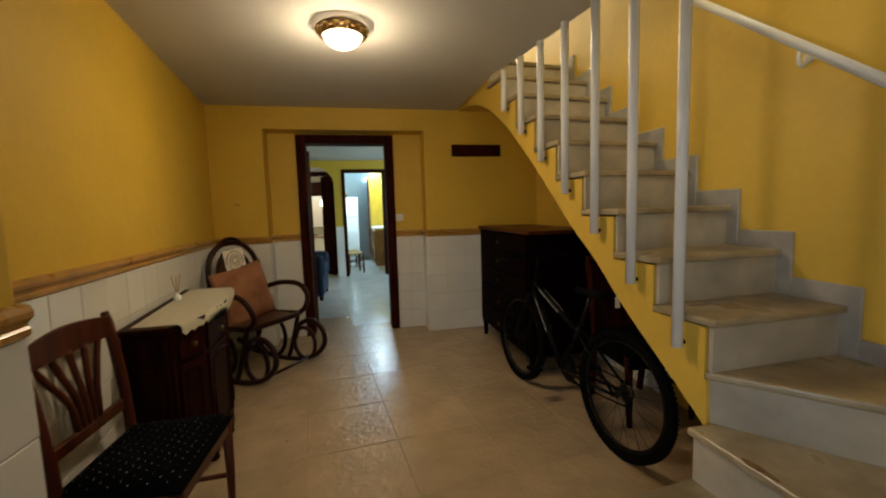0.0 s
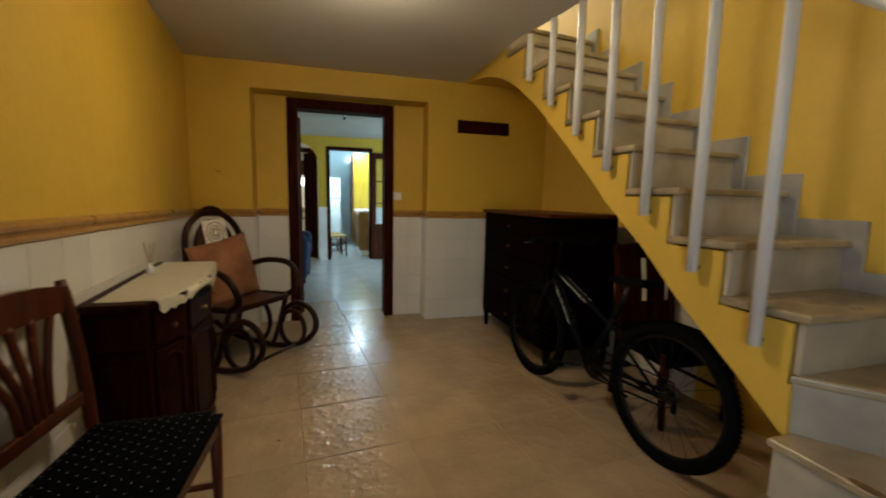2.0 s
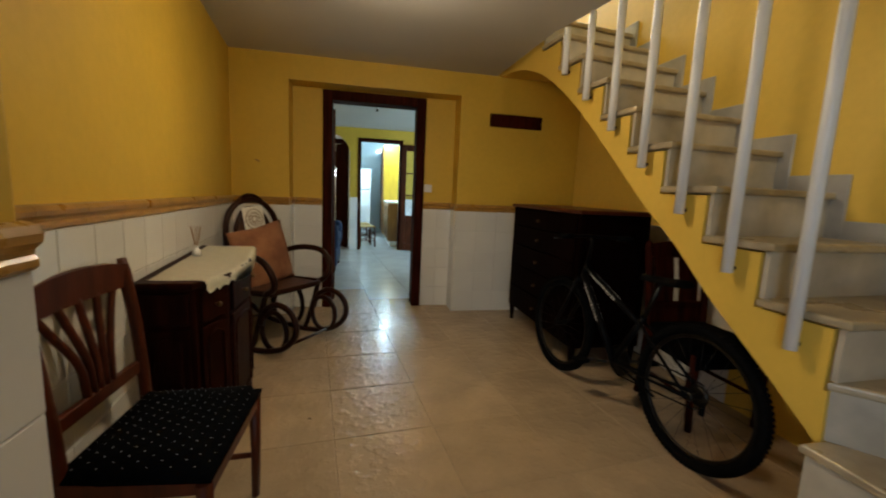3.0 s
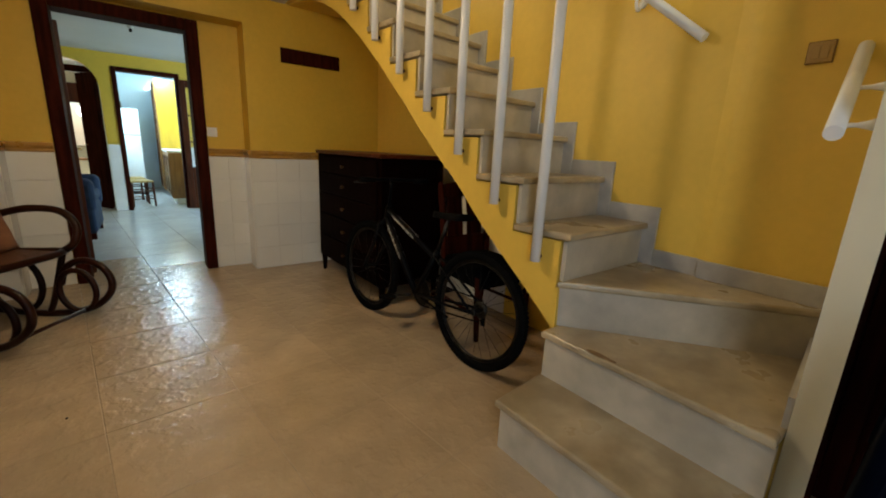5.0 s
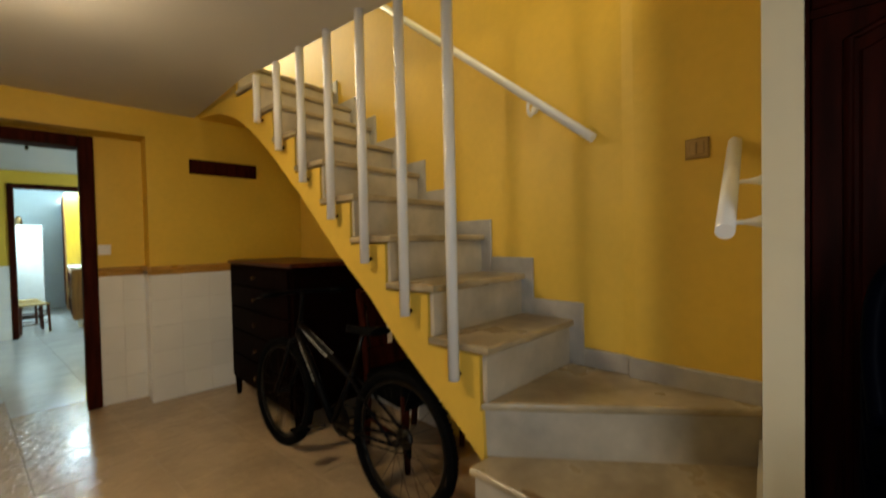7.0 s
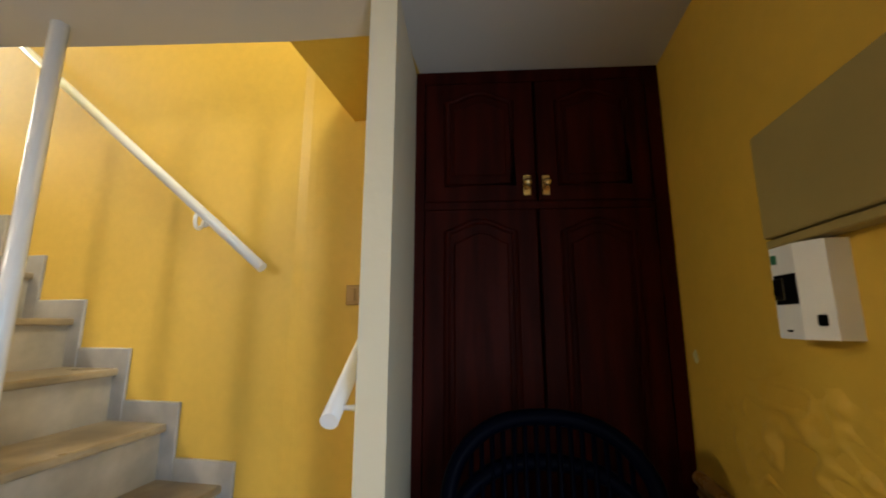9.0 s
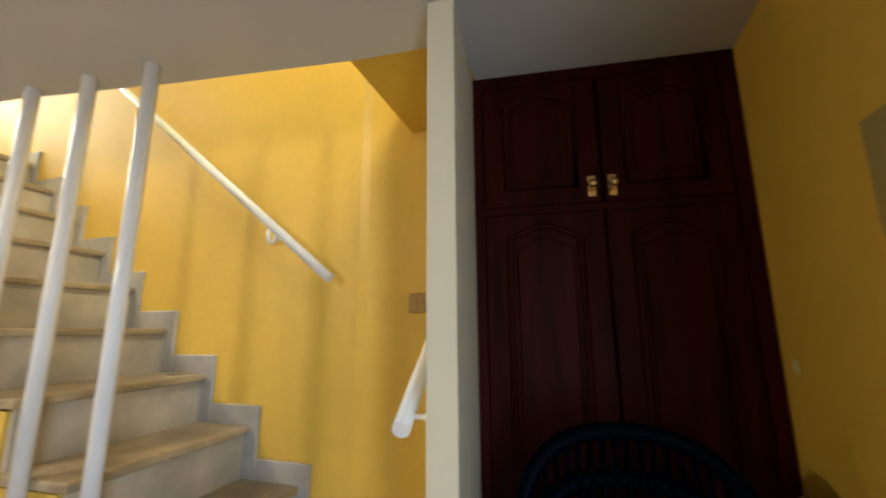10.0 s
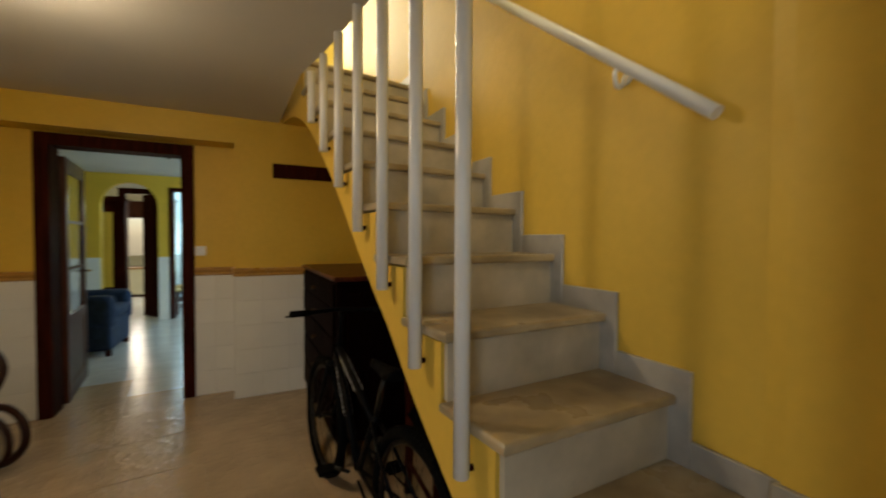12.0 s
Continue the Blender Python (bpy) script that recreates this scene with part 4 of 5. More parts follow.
part("frame", bm_box(CX, 0.373, 1.83, CX + 0.05, 0.997, 1.853), CLOSET, cl)
part("back", bm_box(CX + 0.06, 0.335, 0.0, CX + 0.08, 1.024, CEIL - 0.002), CLOSET, cl)


def closet_door(y0, y1, z0, z1, knob_y):
    d = part("door", bm_box(CX - 0.004, y0, z0, CX + 0.022, y1, z1, bevel=0.003), CLOSET, cl)
    a, c, lo_z, hi_z = y0 + 0.062, y1 - 0.062, z0 + 0.055, z1 - 0.075
    mid, rise = (a + c) / 2, 0.035
    out = [(a, lo_z), (c, lo_z), (c, hi_z)] + [(c + (a - c) * u, hi_z + rise * math.sin(math.pi * u) ** 1.6) for u in [k / 14 for k in range(1, 14)]] + [(a, hi_z)]
    part("moulding", bm_tube([(CX - 0.006, p[0], p[1]) for p in out], 0.010, sides=6, closed=True), CLOSET, d)
    cy, cz = mid, (lo_z + hi_z) / 2
    inn = [(cy + (p[0] - cy) * 0.80, cz + (p[1] - cz) * (0.80 if z1 - z0 < 0.6 else 0.955)) for p in out]
    part("raised_panel", bm_prism(inn, CX - 0.013, CX - 0.003, "x", bevel=0.004), CLOSET, d)
    if knob_y:
        p = part("knob_plate", bm_box(CX - 0.008, knob_y - 0.0105, 1.872, CX - 0.0045, knob_y + 0.0105, 1.938, bevel=0.002), BRASS, d, "brass knob plate")
        part("knob", xf(bm_lathe([(0.006, 0), (0.006, 0.012), (0.0125, 0.02), (0.0125, 0.026), (0.006, 0.032), (0.001, 0.033)], sides=16), Matrix.Translation((CX - 0.007, knob_y, 1.907)) @ Matrix.Rotation(radians(-90), 4, "Y")), BRASS, p)


cl.matrix_world = Matrix.Translation((1.946, 1.13, 0)) @ Matrix.Rotation(radians(7), 4, "Z") @ Matrix.Diagonal((1, 1.165, 1, 1)) @ Matrix.Translation((-CX, -1.024, 0))
closet_door(0.688, 0.995, 1.855, 2.272, 0.713)
closet_door(0.375, 0.682, 1.855, 2.272, 0.661)
closet_door(0.688, 0.995, 0.06, 1.828, None)
closet_door(0.375, 0.682, 0.06, 1.828, None)


# ---- stacked plastic chairs in the niche ----
def plastic_chair(z):
    t = thing("plastic_chair", "stacked navy blue plastic garden chair", "chair", pose(1.50, 0.75, z, 0, 0, 90), "stacked plastic chairs")
    b = bmesh.new()
    g = []
    for i in range(13):
        u = i / 6 - 1
        g.append([b.verts.new((u * 0.22, v, 0.43 - 0.02 * (1 - u * u) + 0.02 * abs(v) * 2)) for v in [0.22 - 0.40 * j / 8 for j in range(9)]])
    for i in range(12):
        for j in range(8):
            b.faces.new((g[i][j], g[i + 1][j], g[i + 1][j + 1], g[i][j + 1]))
    bmesh.ops.solidify(b, geom=b.faces[:], thickness=0.006)
    part("seat", b, NAVY_PLASTIC, t)
    rimp = [(-0.225, -0.17, 0.44), (-0.235, -0.205, 0.60), (-0.215, -0.235, 0.74), (-0.13, -0.26, 0.825), (0, -0.268, 0.85), (0.13, -0.26, 0.825), (0.215, -0.235, 0.74), (0.235, -0.205, 0.60), (0.225, -0.17, 0.44)]
    part("back_rim", bm_tube(spline(rimp, 6), 0.019, sides=8), NAVY_PLASTIC, t)
    for i in range(15):
        x = (i - 7) * 0.026
        ztop = 0.85 - 0.10 * (abs(x) / 0.2) ** 2
        part("slat", bm_tube([(x * 0.9, -0.185, 0.43), (x * 0.97, -0.225, 0.62), (x, -0.262, ztop)], 0.006, sides=5), NAVY_PLASTIC, t)
    for sx in (-1, 1):
        part("leg", bm_tube([(sx * 0.24, 0.22, 0.0), (sx * 0.20, 0.19, 0.43)], [0.022, 0.026], sides=6), NAVY_PLASTIC, t)
        part("leg", bm_tube([(sx * 0.24, -0.27, 0.0), (sx * 0.21, -0.17, 0.43)], [0.022, 0.026], sides=6), NAVY_PLASTIC, t)


for i in range(5):
    plastic_chair(i * 0.10)

# ---- fuse box and meter panel ----
fb = thing("fuse_box", "white plastic fuse box with a dark breaker window", "fuse box", pose(1.448, FRONT, 1.522) @ Matrix.Diagonal((0.72, 0.9, 0.93, 1)))
b = bm_box(-0.075, 0, -0.08, 0.075, 0.035, 0.08)
bm_prism([(-0.075, 0.0352), (-0.022, 0.058), (0.062, 0.058), (0.075, 0.0352)], -0.08, 0.08, bm=b)
part("case", b, WHITE_PLASTIC, fb)
part("window", bm_box(-0.020, 0.055, -0.022, 0.055, 0.0595, 0.030, bevel=0.001), BLACK, fb)
part("breaker", bm_box(0.018, 0.0596, -0.015, 0.053, 0.063, 0.024, bevel=0.002), STEEL, fb)
part("toggle", bm_box(0.032, 0.063, -0.006, 0.042, 0.069, 0.004, bevel=0.002), BLACK, fb)
part("tab", bm_box(-0.062, 0.038, -0.058, -0.048, 0.050, -0.040, bevel=0.002), BLACK, fb)
part("screw", bm_lathe([(0.006, 0), (0.006, 0.003)], at=(0.02, 0.058, -0.068), sides=10), BLACK, fb)
GREEN = material("green_plastic", (0.02, 0.16, 0.07), 0.4)
part("screw_cap", bm_lathe([(0.008, -0.008), (0.008, 0.008)], at=(0.046, 0.056, 0.058), sides=10), GREEN, fb)
mp = thing("meter_panel", "olive painted meter cover panel on the entrance wall", "panel")
part("cover", bm_box(0.95, FRONT + 0.001, 1.620, 1.53, FRONT + 0.038, 1.816, bevel=0.003), OLIVE, mp)
part("lower_lip", bm_box(0.95, FRONT + 0.001, 1.602, 1.53, FRONT + 0.034, 1.617, bevel=0.002), OLIVE, mp)
# blistered paint
blis = bmesh.new()
NX, NZ = 110, 56
rows = []
for k in range(NZ + 1):
    row = []
    for i in range(NX + 1):
        u, v = i / NX, k / NZ
        x, zc = 1.16 + 0.80 * u, 1.078 + 0.36 * v
        mask = min(1.0, 6 * u, 6 * (1 - u), 8 * v, 4 * (1 - v)) * 1.7 * math.exp(-((x - 1.5) / 0.27) ** 2 - ((zc - 1.23) / 0.13) ** 2) * (1 + 0.8 * noise.noise(Vector((x * 6, 3.0, zc * 6))))
        ridge = 1 - abs(noise.noise(Vector((x * 11 + 2 * noise.noise(Vector((x * 5, 0, zc * 7))), 0.7, zc * 17)))) * 5.5
        lump = max(0.0, noise.noise(Vector((x * 16, 5.0, zc * 22))) - 0.12)
        row.append(blis.verts.new((x, FRONT - 0.0012 + min(1.0, mask) * (0.008 * max(0.0, ridge) + 0.021 * lump), zc)))
    rows.append(row)
for k in range(NZ):
    for i in range(NX):
        f = blis.faces.new((rows[k][i], rows[k][i + 1], rows[k + 1][i + 1], rows[k + 1][i]))
        f.smooth = True
tagged(part("blistered_paint", blis, YELLOW), "blistered flaking yellow paint low on the entrance wall", "damp damage", kind="stuff")

# ---- rooms beyond ----
arm = thing("armchair", "blue upholstered armchair standing beyond the doorway", "armchair", pose(-0.64, 7.30, 0, 0, 0, 88))
part("base", bm_box(-0.42, -0.42, 0.06, 0.36, 0.42, 0.40, bevel=0.04, seg=3), BLUE_CLOTH, arm)
part("seat_cushion", bm_box(-0.28, -0.44, 0.40, 0.24, 0.22, 0.53, bevel=0.05, seg=3), BLUE_CLOTH, arm)
part("back", bm_box(-0.42, 0.24, 0.30, 0.36, 0.46, 0.95, bevel=0.07, seg=3), BLUE_CLOTH, arm)
for sx in (-0.44, 0.22):
    part("arm", bm_box(sx, -0.44, 0.30, sx + 0.20, 0.36, 0.68, bevel=0.075, seg=4), BLUE_CLOTH, arm)
for x, y in ((-0.38, -0.38), (0.32, -0.38), (-0.38, 0.38), (0.32, 0.38)):
    part("foot", bm_box(x - 0.025, y - 0.025, 0, x + 0.025, y + 0.025, 0.07), DARK_WOOD, arm)


def glazed_door(m, w, h, panes, label):
    t = thing("glazed_door", label, "door", m)
    part("stile", bm_box(0, -0.02, 0.01, 0.09, 0.02, h, bevel=0.004), RED_WOOD, t)
    part("stile", bm_box(w - 0.09, -0.02, 0.01, w, 0.02, h, bevel=0.004), RED_WOOD, t)
    part("rail", bm_box(0.091, -0.02, h - 0.11, w - 0.091, 0.02, h, bevel=0.004), RED_WOOD, t)
    part("rail", bm_box(0.091, -0.02, 0.01, w - 0.091, 0.02, 0.14, bevel=0.004), RED_WOOD, t)
    part("panel", bm_box(0.091, -0.012, 0.141, w - 0.091, 0.012, 0.62, bevel=0.004), RED_WOOD, t)
    part("rail", bm_box(0.091, -0.02, 0.621, w - 0.091, 0.02, 0.70, bevel=0.004), RED_WOOD, t)
    ph = (h - 0.11 - 0.70) / panes
    for i in range(panes):
        z0 = 0.70 + i * ph
        pn = part("pane", bm_box(0.091, -0.003, z0, w - 0.091, 0.003, z0 + ph - (0.025 if i < panes - 1 else 0)), GLASS, t)
        pn.visible_shadow = False
        if i < panes - 1:
            part("glazing_bar", bm_box(0.091, -0.014, z0 + ph - 0.024, w - 0.091, 0.014, z0 + ph - 0.001), RED_WOOD, t)
    part("handle", bm_tube([(w - 0.045, -0.02, 1.02), (w - 0.045, -0.06, 1.02), (w - 0.14, -0.06, 1.02)], 0.008, sides=8), BRASS, t)


glazed_door(pose(-0.20, 5.37, 0, 0, 0, 96), 0.78, 1.97, 3, "open red-brown glazed door swung into the next room")
glazed_door(pose(0.88, KWALL - 0.05, 0, 0, 0, -14), 0.76, 2.06, 3, "open brown kitchen door with small glass panes")

# kitchen
fr = thing("refrigerator", "tall white two-door refrigerator in the kitchen", "refrigerator", pose(0.158, 11.75, 0) @ Matrix.Diagonal((0.72, 1, 1, 1)))
part("body", bm_box(-0.28, -0.28, 0.03, 0.28, 0.30, 1.68, bevel=0.015, seg=2), WHITE_PLASTIC, fr)
part("lower_door", bm_box(-0.28, -0.335, 0.06, 0.28, -0.285, 1.16, bevel=0.015, seg=2), WHITE_PLASTIC, fr)
part("upper_door", bm_box(-0.28, -0.335, 1.175, 0.28, -0.285, 1.68, bevel=0.015, seg=2), WHITE_PLASTIC, fr)
part("handle", bm_box(0.21, -0.36, 0.95, 0.235, -0.335, 1.13, bevel=0.005), WHITE_PLASTIC, fr)
tagged(part("storage_tin", bm_lathe([(0.05, 0), (0.055, 0.01), (0.055, 0.12), (0.04, 0.14), (0.02, 0.16)], at=(0.05, 11.63, 1.682), sides=16), BRONZE), "small dark tin standing on the refrigerator", "tin")


def cupboard(y0, y1, x0, x1, z0, z1, door_mat, label, n):
    t = thing("kitchen_cabinet", label, "cabinet", group="kitchen cabinets")
    part("body", bm_box(x0, y0, z0, x1, y1, z1), OAK, t)
    w = (y1 - y0) / n
    for i in range(n):
        d = part("door", bm_box(x0 - 0.018, y0 + i * w + 0.008, z0 + 0.02, x0 - 0.0005, y0 + (i + 1) * w - 0.008, z1 - 0.02, bevel=0.004), door_mat, t)
        part("moulding", bm_tube([(x0 - 0.02, y0 + i * w + 0.06, z0 + 0.08), (x0 - 0.02, y0 + (i + 1) * w - 0.06, z0 + 0.08), (x0 - 0.02, y0 + (i + 1) * w - 0.06, z1 - 0.09), (x0 - 0.02, y0 + (i + 0.5) * w, z1 - 0.065), (x0 - 0.02, y0 + i * w + 0.06, z1 - 0.09)], 0.008, sides=5, closed=True), DARK_WOOD, d)
        part("knob", xf(bm_lathe([(0.006, 0), (0.012, 0.015), (0.004, 0.024)], sides=8), Matrix.Translation((x0 - 0.018, y0 + (i + 0.85) * w, (z0 + z1) / 2)) @ Matrix.Rotation(radians(-90), 4, "Y")), BRASS, d)
    return t


for i in range(3):
    cupboard(9.65 + i * 0.48, 10.128 + i * 0.48, 0.69, 1.49, 0.10, 0.90, OAK, "oak base cabinet with moulded doors under a white worktop", 1)
tagged(part("plinth", bm_box(0.73, 9.65, 0, 1.49, 11.09, 0.099), WHITE_PLASTIC), "white plinth below the kitchen cabinets", "plinth")
tagged(part("worktop", bm_box(0.66, 9.64, 0.902, 1.495, 11.1, 0.94, bevel=0.008, seg=2), WHITE_PLASTIC), "white kitchen worktop on oak cabinets", "worktop")
tall = cupboard(11.12, 12.05, 0.66, 1.49, 0.10, 2.26, OAK, "tall oak kitchen cupboard with an ochre side panel", 2)
part("side_panel", bm_box(0.665, 11.105, 0.945, 1.49, 11.119, 2.255, bevel=0.003), OCHRE_DOOR, tall, "ochre lacquered side panel")
kl = thing("kitchen_lamp", "small lit white kitchen ceiling lamp", "lamp", pose(0.74, 10.85, 2.5) @ Matrix.Diagonal((0.7, 0.7, 0.7, 1)))
part("base", bm_lathe([(0.08, 0), (0.085, -0.02), (0.07, -0.03)], sides=20), WHITE_PLASTIC, kl)
part("globe", bm_lathe([(0.06, -0.03), (0.09, -0.07), (0.085, -0.12), (0.05, -0.15), (0.01, -0.16)], sides=20), LAMP_GLASS_COOL, kl)


def rush_stool(m, back):
    t = thing("rush_stool", "small wooden stool chair with a woven rush seat", "stool", m, "rush-seated stools")
    for x in (-0.15, 0.15):
        for y in (-0.15, 0.15):
            part("leg", bm_tube([(x * 1.05, y * 1.05, 0), (x, y, 0.42 if not (back and y > 0) else 0.72)], 0.017, sides=8), RED_WOOD, t)
    part("seat", bm_box(-0.17, -0.17, 0.40, 0.17, 0.17, 0.435, bevel=0.015, seg=2), RUSH, t, "woven rush seat")
    for z in (0.13, 0.26):
        for s in (-0.153, 0.153):
            part("rung", bm_tube([(-0.155, s, z), (0.155, s, z)], 0.009, sides=6), RED_WOOD, t)
            part("rung", bm_tube([(s, -0.155, z + 0.03), (s, 0.155, z + 0.03)], 0.009, sides=6), RED_WOOD, t)
    if back:
        for z in (0.56, 0.66):
            part("back_slat", bm_box(-0.15, 0.142, z, 0.15, 0.158, z + 0.05, bevel=0.004), RED_WOOD, t)


rush_stool(pose(0.22, 9.63, 0, 0, 0, 15), False)
rush_stool(pose(0.13, 10.2, 0, 0, 0, 100), True)

# room behind the arch
# Stand-in for a dark upright form behind the arch; its wardrobe details are added.
wd = thing("wardrobe", "tall dark stand-in block behind the arch", "wardrobe", pose(-1.02, 10, 0))
part("body", bm_box(-0.30, -0.3, 0.08, 0.30, 0.3, 1.95, bevel=0.01), DARK_WOOD, wd)
part("cornice", bm_box(-0.33, -0.33, 1.951, 0.33, 0.33, 2.02, bevel=0.015, seg=2), DARK_WOOD, wd)
part("plinth", bm_box(-0.32, -0.32, 0, 0.32, 0.32, 0.079), DARK_WOOD, wd)
part("mirror", bm_box(-0.2, -0.306, 0.5, 0.2, -0.301, 1.75), material("mirror_glass", (0.8, 0.8, 0.8), 0.03, metal=1.0), wd)
tagged(door_frame("door_frame", -0.72, -0.14, 2.16, 9.6, 9.7, 0.09, "dark wooden inner door frame behind the arch"))
gl = thing("pendant_lamp", "lit white globe pendant lamp in the far room", "lamp", pose(-0.44, 10.8, 0))
part("cord", bm_tube([(0, 0, 1.62), (0, 0, 2.5)], 0.004, sides=6), WHITE_PLASTIC, gl)
part("globe", bm_lathe([(0.012, 1.63), (0.06, 1.60), (0.085, 1.54), (0.06, 1.47), (0.012, 1.445)], sides=20), LAMP_GLASS_COOL, gl)
od = thing("dark_door", "open dark brown wooden door behind the arch", "door", pose(-0.16, 9.29, 0, 0, 0, 122))
part("leaf", bm_box(0, -0.02, 0.01, 0.42, 0.02, 2.05, bevel=0.004), DARK_WOOD, od)
part("panel", bm_box(0.07, -0.028, 0.95, 0.35, -0.0205, 1.72, bevel=0.004), DARK_WOOD, od)
part("panel", bm_box(0.07, -0.028, 0.15, 0.35, -0.0205, 0.85, bevel=0.004), DARK_WOOD, od)
part("handle", bm_tube([(0.37, 0.021, 1.0), (0.37, 0.05, 1.0), (0.28, 0.05, 1.0)], 0.008, sides=8), BRASS, od)
tagged(part("crumb", bm_lathe([(0.002, 0.0), (0.006, 0.002), (0.004, 0.005)], at=(-0.176, 3.06, 0.0005), sides=7), BLACK), "tiny dark crumb lying on the floor tiles", "crumb")
sd = thing("sideboard", "pale wooden sideboard in the bright room", "sideboard", pose(-0.85, 12.55, 0))
part("body", bm_box(-0.6, -0.2, 0.05, 0.6, 0.2, 0.62, bevel=0.01), PALE, sd)
part("top", bm_box(-0.63, -0.23, 0.621, 0.63, 0.21, 0.66, bevel=0.008), OAK, sd)
part("plinth", bm_box(-0.58, -0.18, 0, 0.58, 0.2, 0.049), DARK_WOOD, sd)
bl = thing("roller_blind", "half-lowered red-brown blind in the far window", "blind", pose(-1.15, 13.12, 0))
part("fabric", bm_box(-0.75, -0.008, 1.82, 0.75, 0.0, 2.2), RED_WOOD, bl)
part("bottom_bar", bm_tube([(-0.75, -0.004, 1.81), (0.75, -0.004, 1.81)], 0.012, sides=8), DARK_WOOD, bl)

hook = thing("pendant_hook", "small dark bare pendant fitting on the white ceiling", "lamp fitting", pose(0.30, 7.0, 2.33))
part("rose", bm_lathe([(0.03, 0), (0.028, -0.012), (0.008, -0.018)], sides=14), WHITE_PLASTIC, hook)
part("socket", bm_lathe([(0.006, -0.018), (0.016, -0.03), (0.014, -0.055), (0.004, -0.06)], sides=12), BLACK, hook)
# chip in the plaster beside the recess
chip = bm_prism([(-0.82 + 0.020 * math.cos(a) * (1 + 0.3 * math.sin(2 * a)), 1.398 - 0.010 * math.cos(a) + 0.007 * math.sin(a)) for a in [2 * math.pi * k / 11 for k in range(11)]], FAR - 0.003, FAR + 0.001, "y")
part("plaster_chip", chip, DADO, bpy.data.objects["wall_far"], "small brown chip in the yellow plaster")
chip = bm_prism([(1.975 + 0.011 * math.cos(a) * (1 + 0.3 * math.sin(2 * a)), 1.381 + 0.016 * math.sin(a) * (1 + 0.25 * math.cos(3 * a))) for a in [2 * math.pi * k / 13 for k in range(13)]], FRONT - 0.001, FRONT + 0.004, "y")
part("plaster_chip", chip, CREAM_YELLOW, bpy.data.objects["wall_front"], "pale chip of flaking plaster")
# stain on the second step
st = bm_prism([(1.512 + 0.015 * math.cos(a) * (1 + 0.3 * math.sin(3 * a)), 1.71 + 0.065 * math.sin(a)) for a in [2 * math.pi * k / 14 for k in range(14)]], 2 * RISE + 0.0002, 2 * RISE + 0.0008)
part("stain", st, STAIN, stairs, "brown stain on the step edge")


# ---- pieces: wall tiles, borders, floor tiles ----
def tile_mesh(w, h, d, bev):
    """A glazed tile lying in x and z, its face towards -y."""
    b = bmesh.new()
    o = [b.verts.new(p) for p in ((0, 0, 0), (w, 0, 0), (w, 0, h), (0, 0, h))]
    m = [b.verts.new(p) for p in ((0, -d + bev, 0), (w, -d + bev, 0), (w, -d + bev, h), (0, -d + bev, h))]
    f = [b.verts.new(p) for p in ((bev, -d, bev), (w - bev, -d, bev), (w - bev, -d, h - bev), (bev, -d, h - bev))]
    for lo_, hi_ in ((o, m), (m, f)):
        for k in range(4):
            b.faces.new((lo_[k], lo_[(k + 1) % 4], hi_[(k + 1) % 4], hi_[k]))
    b.faces.new(f)
    me = bpy.data.meshes.new("tile")
    bmesh.ops.recalc_face_normals(b, faces=b.faces[:])
    b.to_mesh(me)
    b.free()
    me.materials.append(WALL_TILE)
    return me


DADO_PROFILE = [(0, 0), (-0.010, 0.0), (-0.017, 0.006), (-0.017, 0.016), (-0.012, 0.022), (-0.014, 0.030), (-0.024, 0.040), (-0.026, 0.052), (-0.020, 0.064), (-0.008, 0.068), (0, 0.068)]


def wainscot(a, b, wall, z1=DADO_Z, border=True, sink=0.0):
    """White tiles and an ochre border on the wall face from a to b, seen with a on the left."""
    a, b = Vector((*a, 0)), Vector((*b, 0))
    L = (b - a).length
    ang = math.atan2(b.y - a.y, b.x - a.x)
    base = Matrix.Translation(a) @ Matrix.Rotation(ang, 4, "Z") @ Matrix.Rotation(math.atan2(sink, L), 4, "Y")
    zt = z1 - 0.068
    part("tile_bed", xf(bm_box(0, -0.005, 0, L, 0, zt), base), GROUT, wall)
    if border:
        bm = bmesh.new()
        n = max(1, round(L / 0.25))
        for i in range(n):
            x0, x1 = L * i / n + 0.0006, L * (i + 1) / n - 0.0006
            bm_prism([(p[0], p[1]) for p in DADO_PROFILE], x0, x1, "x", bm)
        part("border", xf(bm, base @ Matrix.Translation((0, 0, zt))), DADO, wall, "glossy ochre ceramic border")
    nx, nz = max(1, round(L / 0.2)), 5
    w, h = L / nx, zt / nz
    me = tile_mesh(w - 0.0022, h - 0.0022, 0.009, 0.0022)
    for i in range(nx):
        for k in range(nz):
            t = new("tile", me)
            t.parent = wall
            t.matrix_world = base @ pose(i * w + 0.0011, -0.0005 + random.uniform(-0.0004, 0.0004), k * h + 0.0011, random.uniform(-0.25, 0.25), 0, random.uniform(-0.25, 0.25))


O = bpy.data.objects
wainscot((left_x(PIER_Y), PIER_Y), (left_x(FAR), FAR), O["wall_left"], z1=DADO_Z + 0.04, sink=0.04)
wainscot((PIER_X, FRONT + 0.02), (PIER_X, PIER_Y), O["wall_left_front"], z1=DADO_Z + 0.045)
wainscot((PIER_X, PIER_Y), (left_x(PIER_Y), PIER_Y), O["wall_left_front"], z1=DADO_Z + 0.045)
wainscot((left_x(FAR), FAR), (-0.555, FAR), O["wall_far"])
wainscot((-0.555, RECESS), (-0.29, RECESS), O["wall_far"])
wainscot((-0.555, FAR), (-0.555, RECESS), O["wall_far"])
wainscot((0.70, RECESS), (1.0, RECESS), O["wall_far"])
wainscot((1.0, RECESS), (1.0, FAR), O["wall_far"])
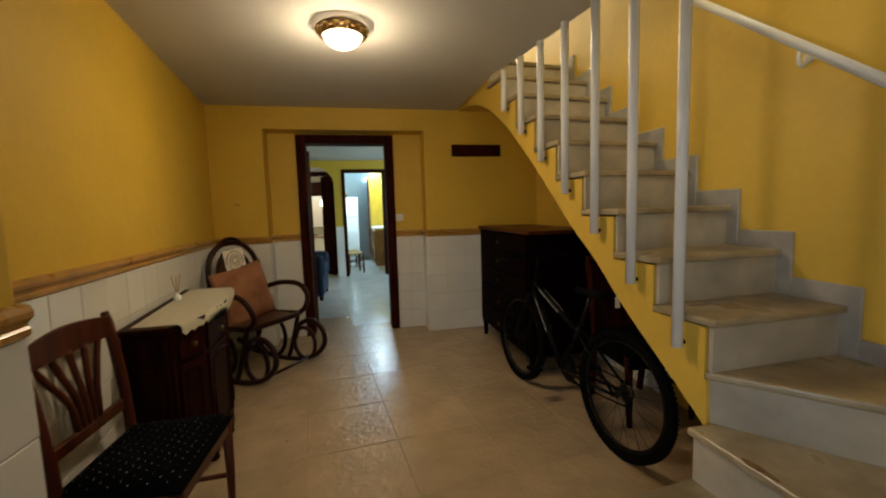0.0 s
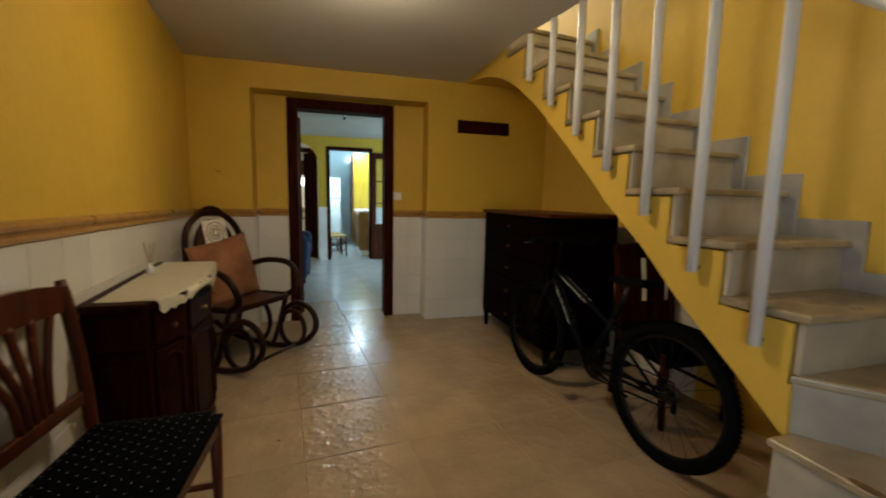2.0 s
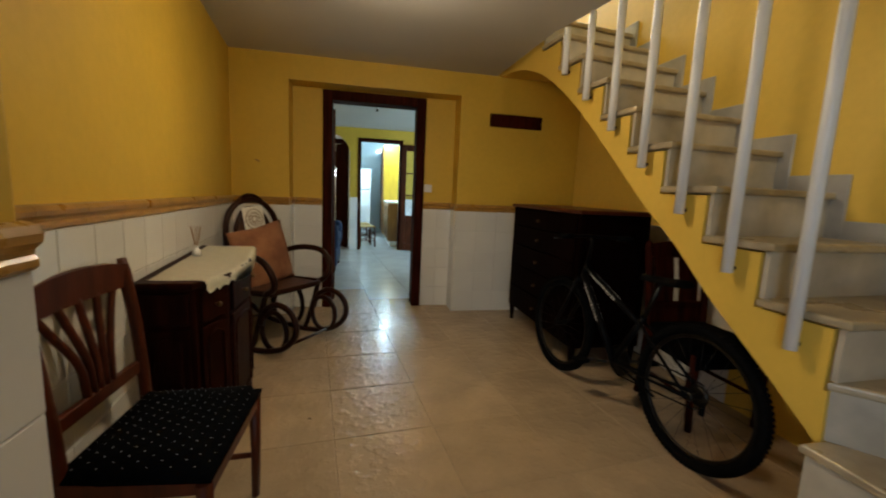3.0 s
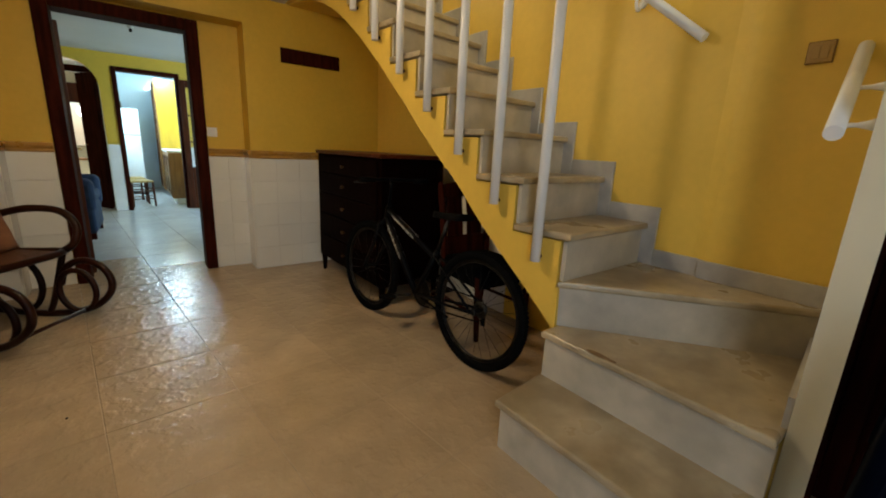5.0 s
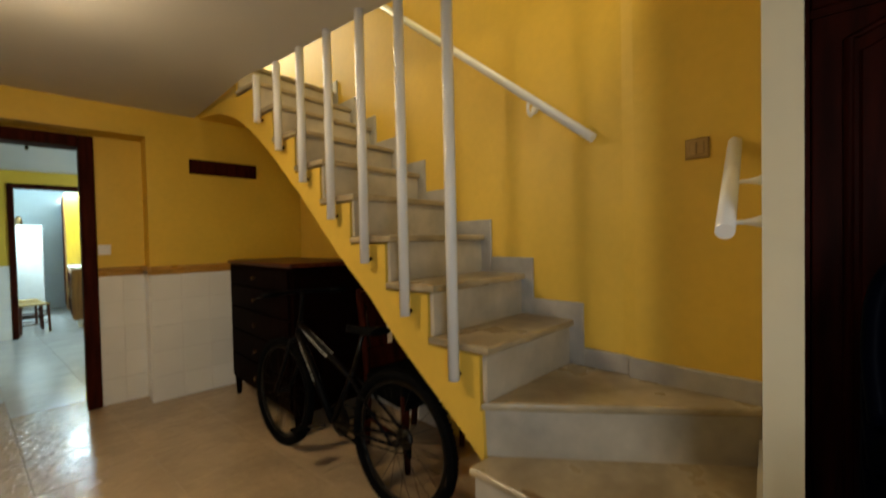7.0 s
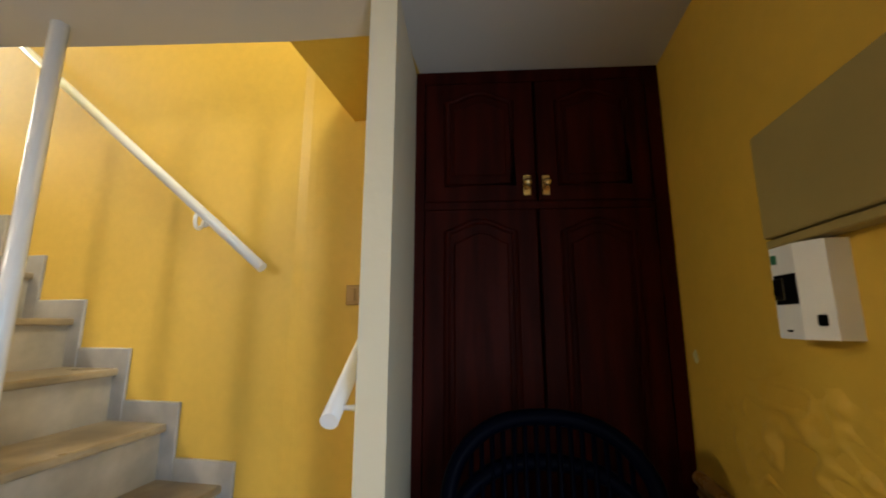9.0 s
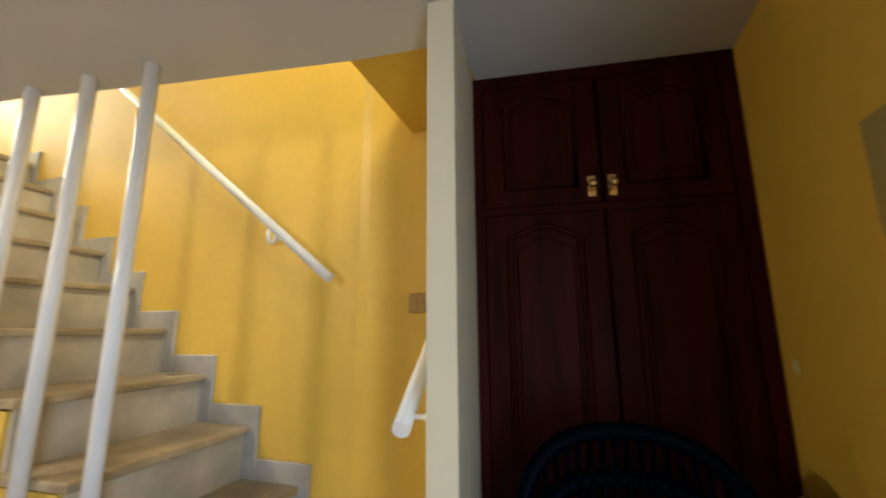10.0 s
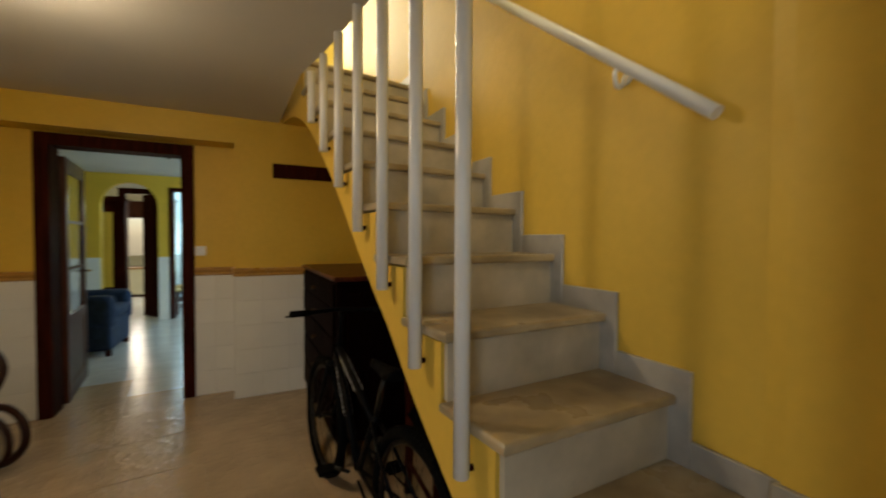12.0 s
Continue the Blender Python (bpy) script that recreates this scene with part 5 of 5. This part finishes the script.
wainscot((1.0, FAR), (RIGHT, FAR), O["wall_far"])
wainscot((RIGHT, FAR), (RIGHT, 2.92), O["wall_right"], border=False)
wainscot((2.02, FRONT), (0.78, FRONT), O["wall_front"], z1=1.075)
wainscot((ARCH_R, KWALL), (0.045, KWALL), O["wall_kitchen"], border=False)
wainscot((0.90, KWALL), (2.6, KWALL), O["wall_kitchen"], border=False)
wainscot((-1.9, KWALL), (ARCH_L, KWALL), O["wall_kitchen"], border=False)

TS, TILT_Z = 0.493, radians(6.0)
b = bmesh.new()
g = 0.0012
o = [b.verts.new(p) for p in ((g, g, -0.008), (TS - g, g, -0.008), (TS - g, TS - g, -0.008), (g, TS - g, -0.008))]
m = [b.verts.new((v.co.x, v.co.y, -0.002)) for v in o]
f = [b.verts.new((v.co.x + (0.0014 if v.co.x < 0.2 else -0.0014), v.co.y + (0.0014 if v.co.y < 0.2 else -0.0014), 0)) for v in o]
for lo_, hi_ in ((o, m), (m, f)):
    for k in range(4):
        b.faces.new((lo_[k], lo_[(k + 1) % 4], hi_[(k + 1) % 4], hi_[k]))
b.faces.new(f)
floor_me = bpy.data.meshes.new("floor_tile")
bmesh.ops.recalc_face_normals(b, faces=b.faces[:])
b.to_mesh(floor_me)
b.free()
floor_me.materials.append(FLOOR_TILE)
# the lit copy, laid beyond the doorway
lit_tile_me = floor_me.copy()
lit_tile_me.materials.clear()
lit_tile_me.materials.append(LIT_FLOOR_TILE)
grid_m = Matrix.Translation((0.447, 2.915, 0)) @ Matrix.Rotation(TILT_Z, 4, "Z")
for i in range(-8, 8):
    for j in range(-7, 21):
        p = grid_m @ Vector(((i + 0.5) * TS, (j + 0.5) * TS, 0))
        hall = -1.3 < p.x < 2.45 and 0.0 < p.y < 5.6
        back = -1.9 < p.x < 1.9 and 5.6 <= p.y < 12.95
        if hall or back:
            t = new("floor_tile", floor_me if hall else lit_tile_me)
            t.parent = O["floor"]
            t.matrix_world = grid_m @ pose(i * TS, j * TS, random.uniform(-0.0004, 0.0), random.uniform(-0.05, 0.05), random.uniform(-0.05, 0.05), 0)
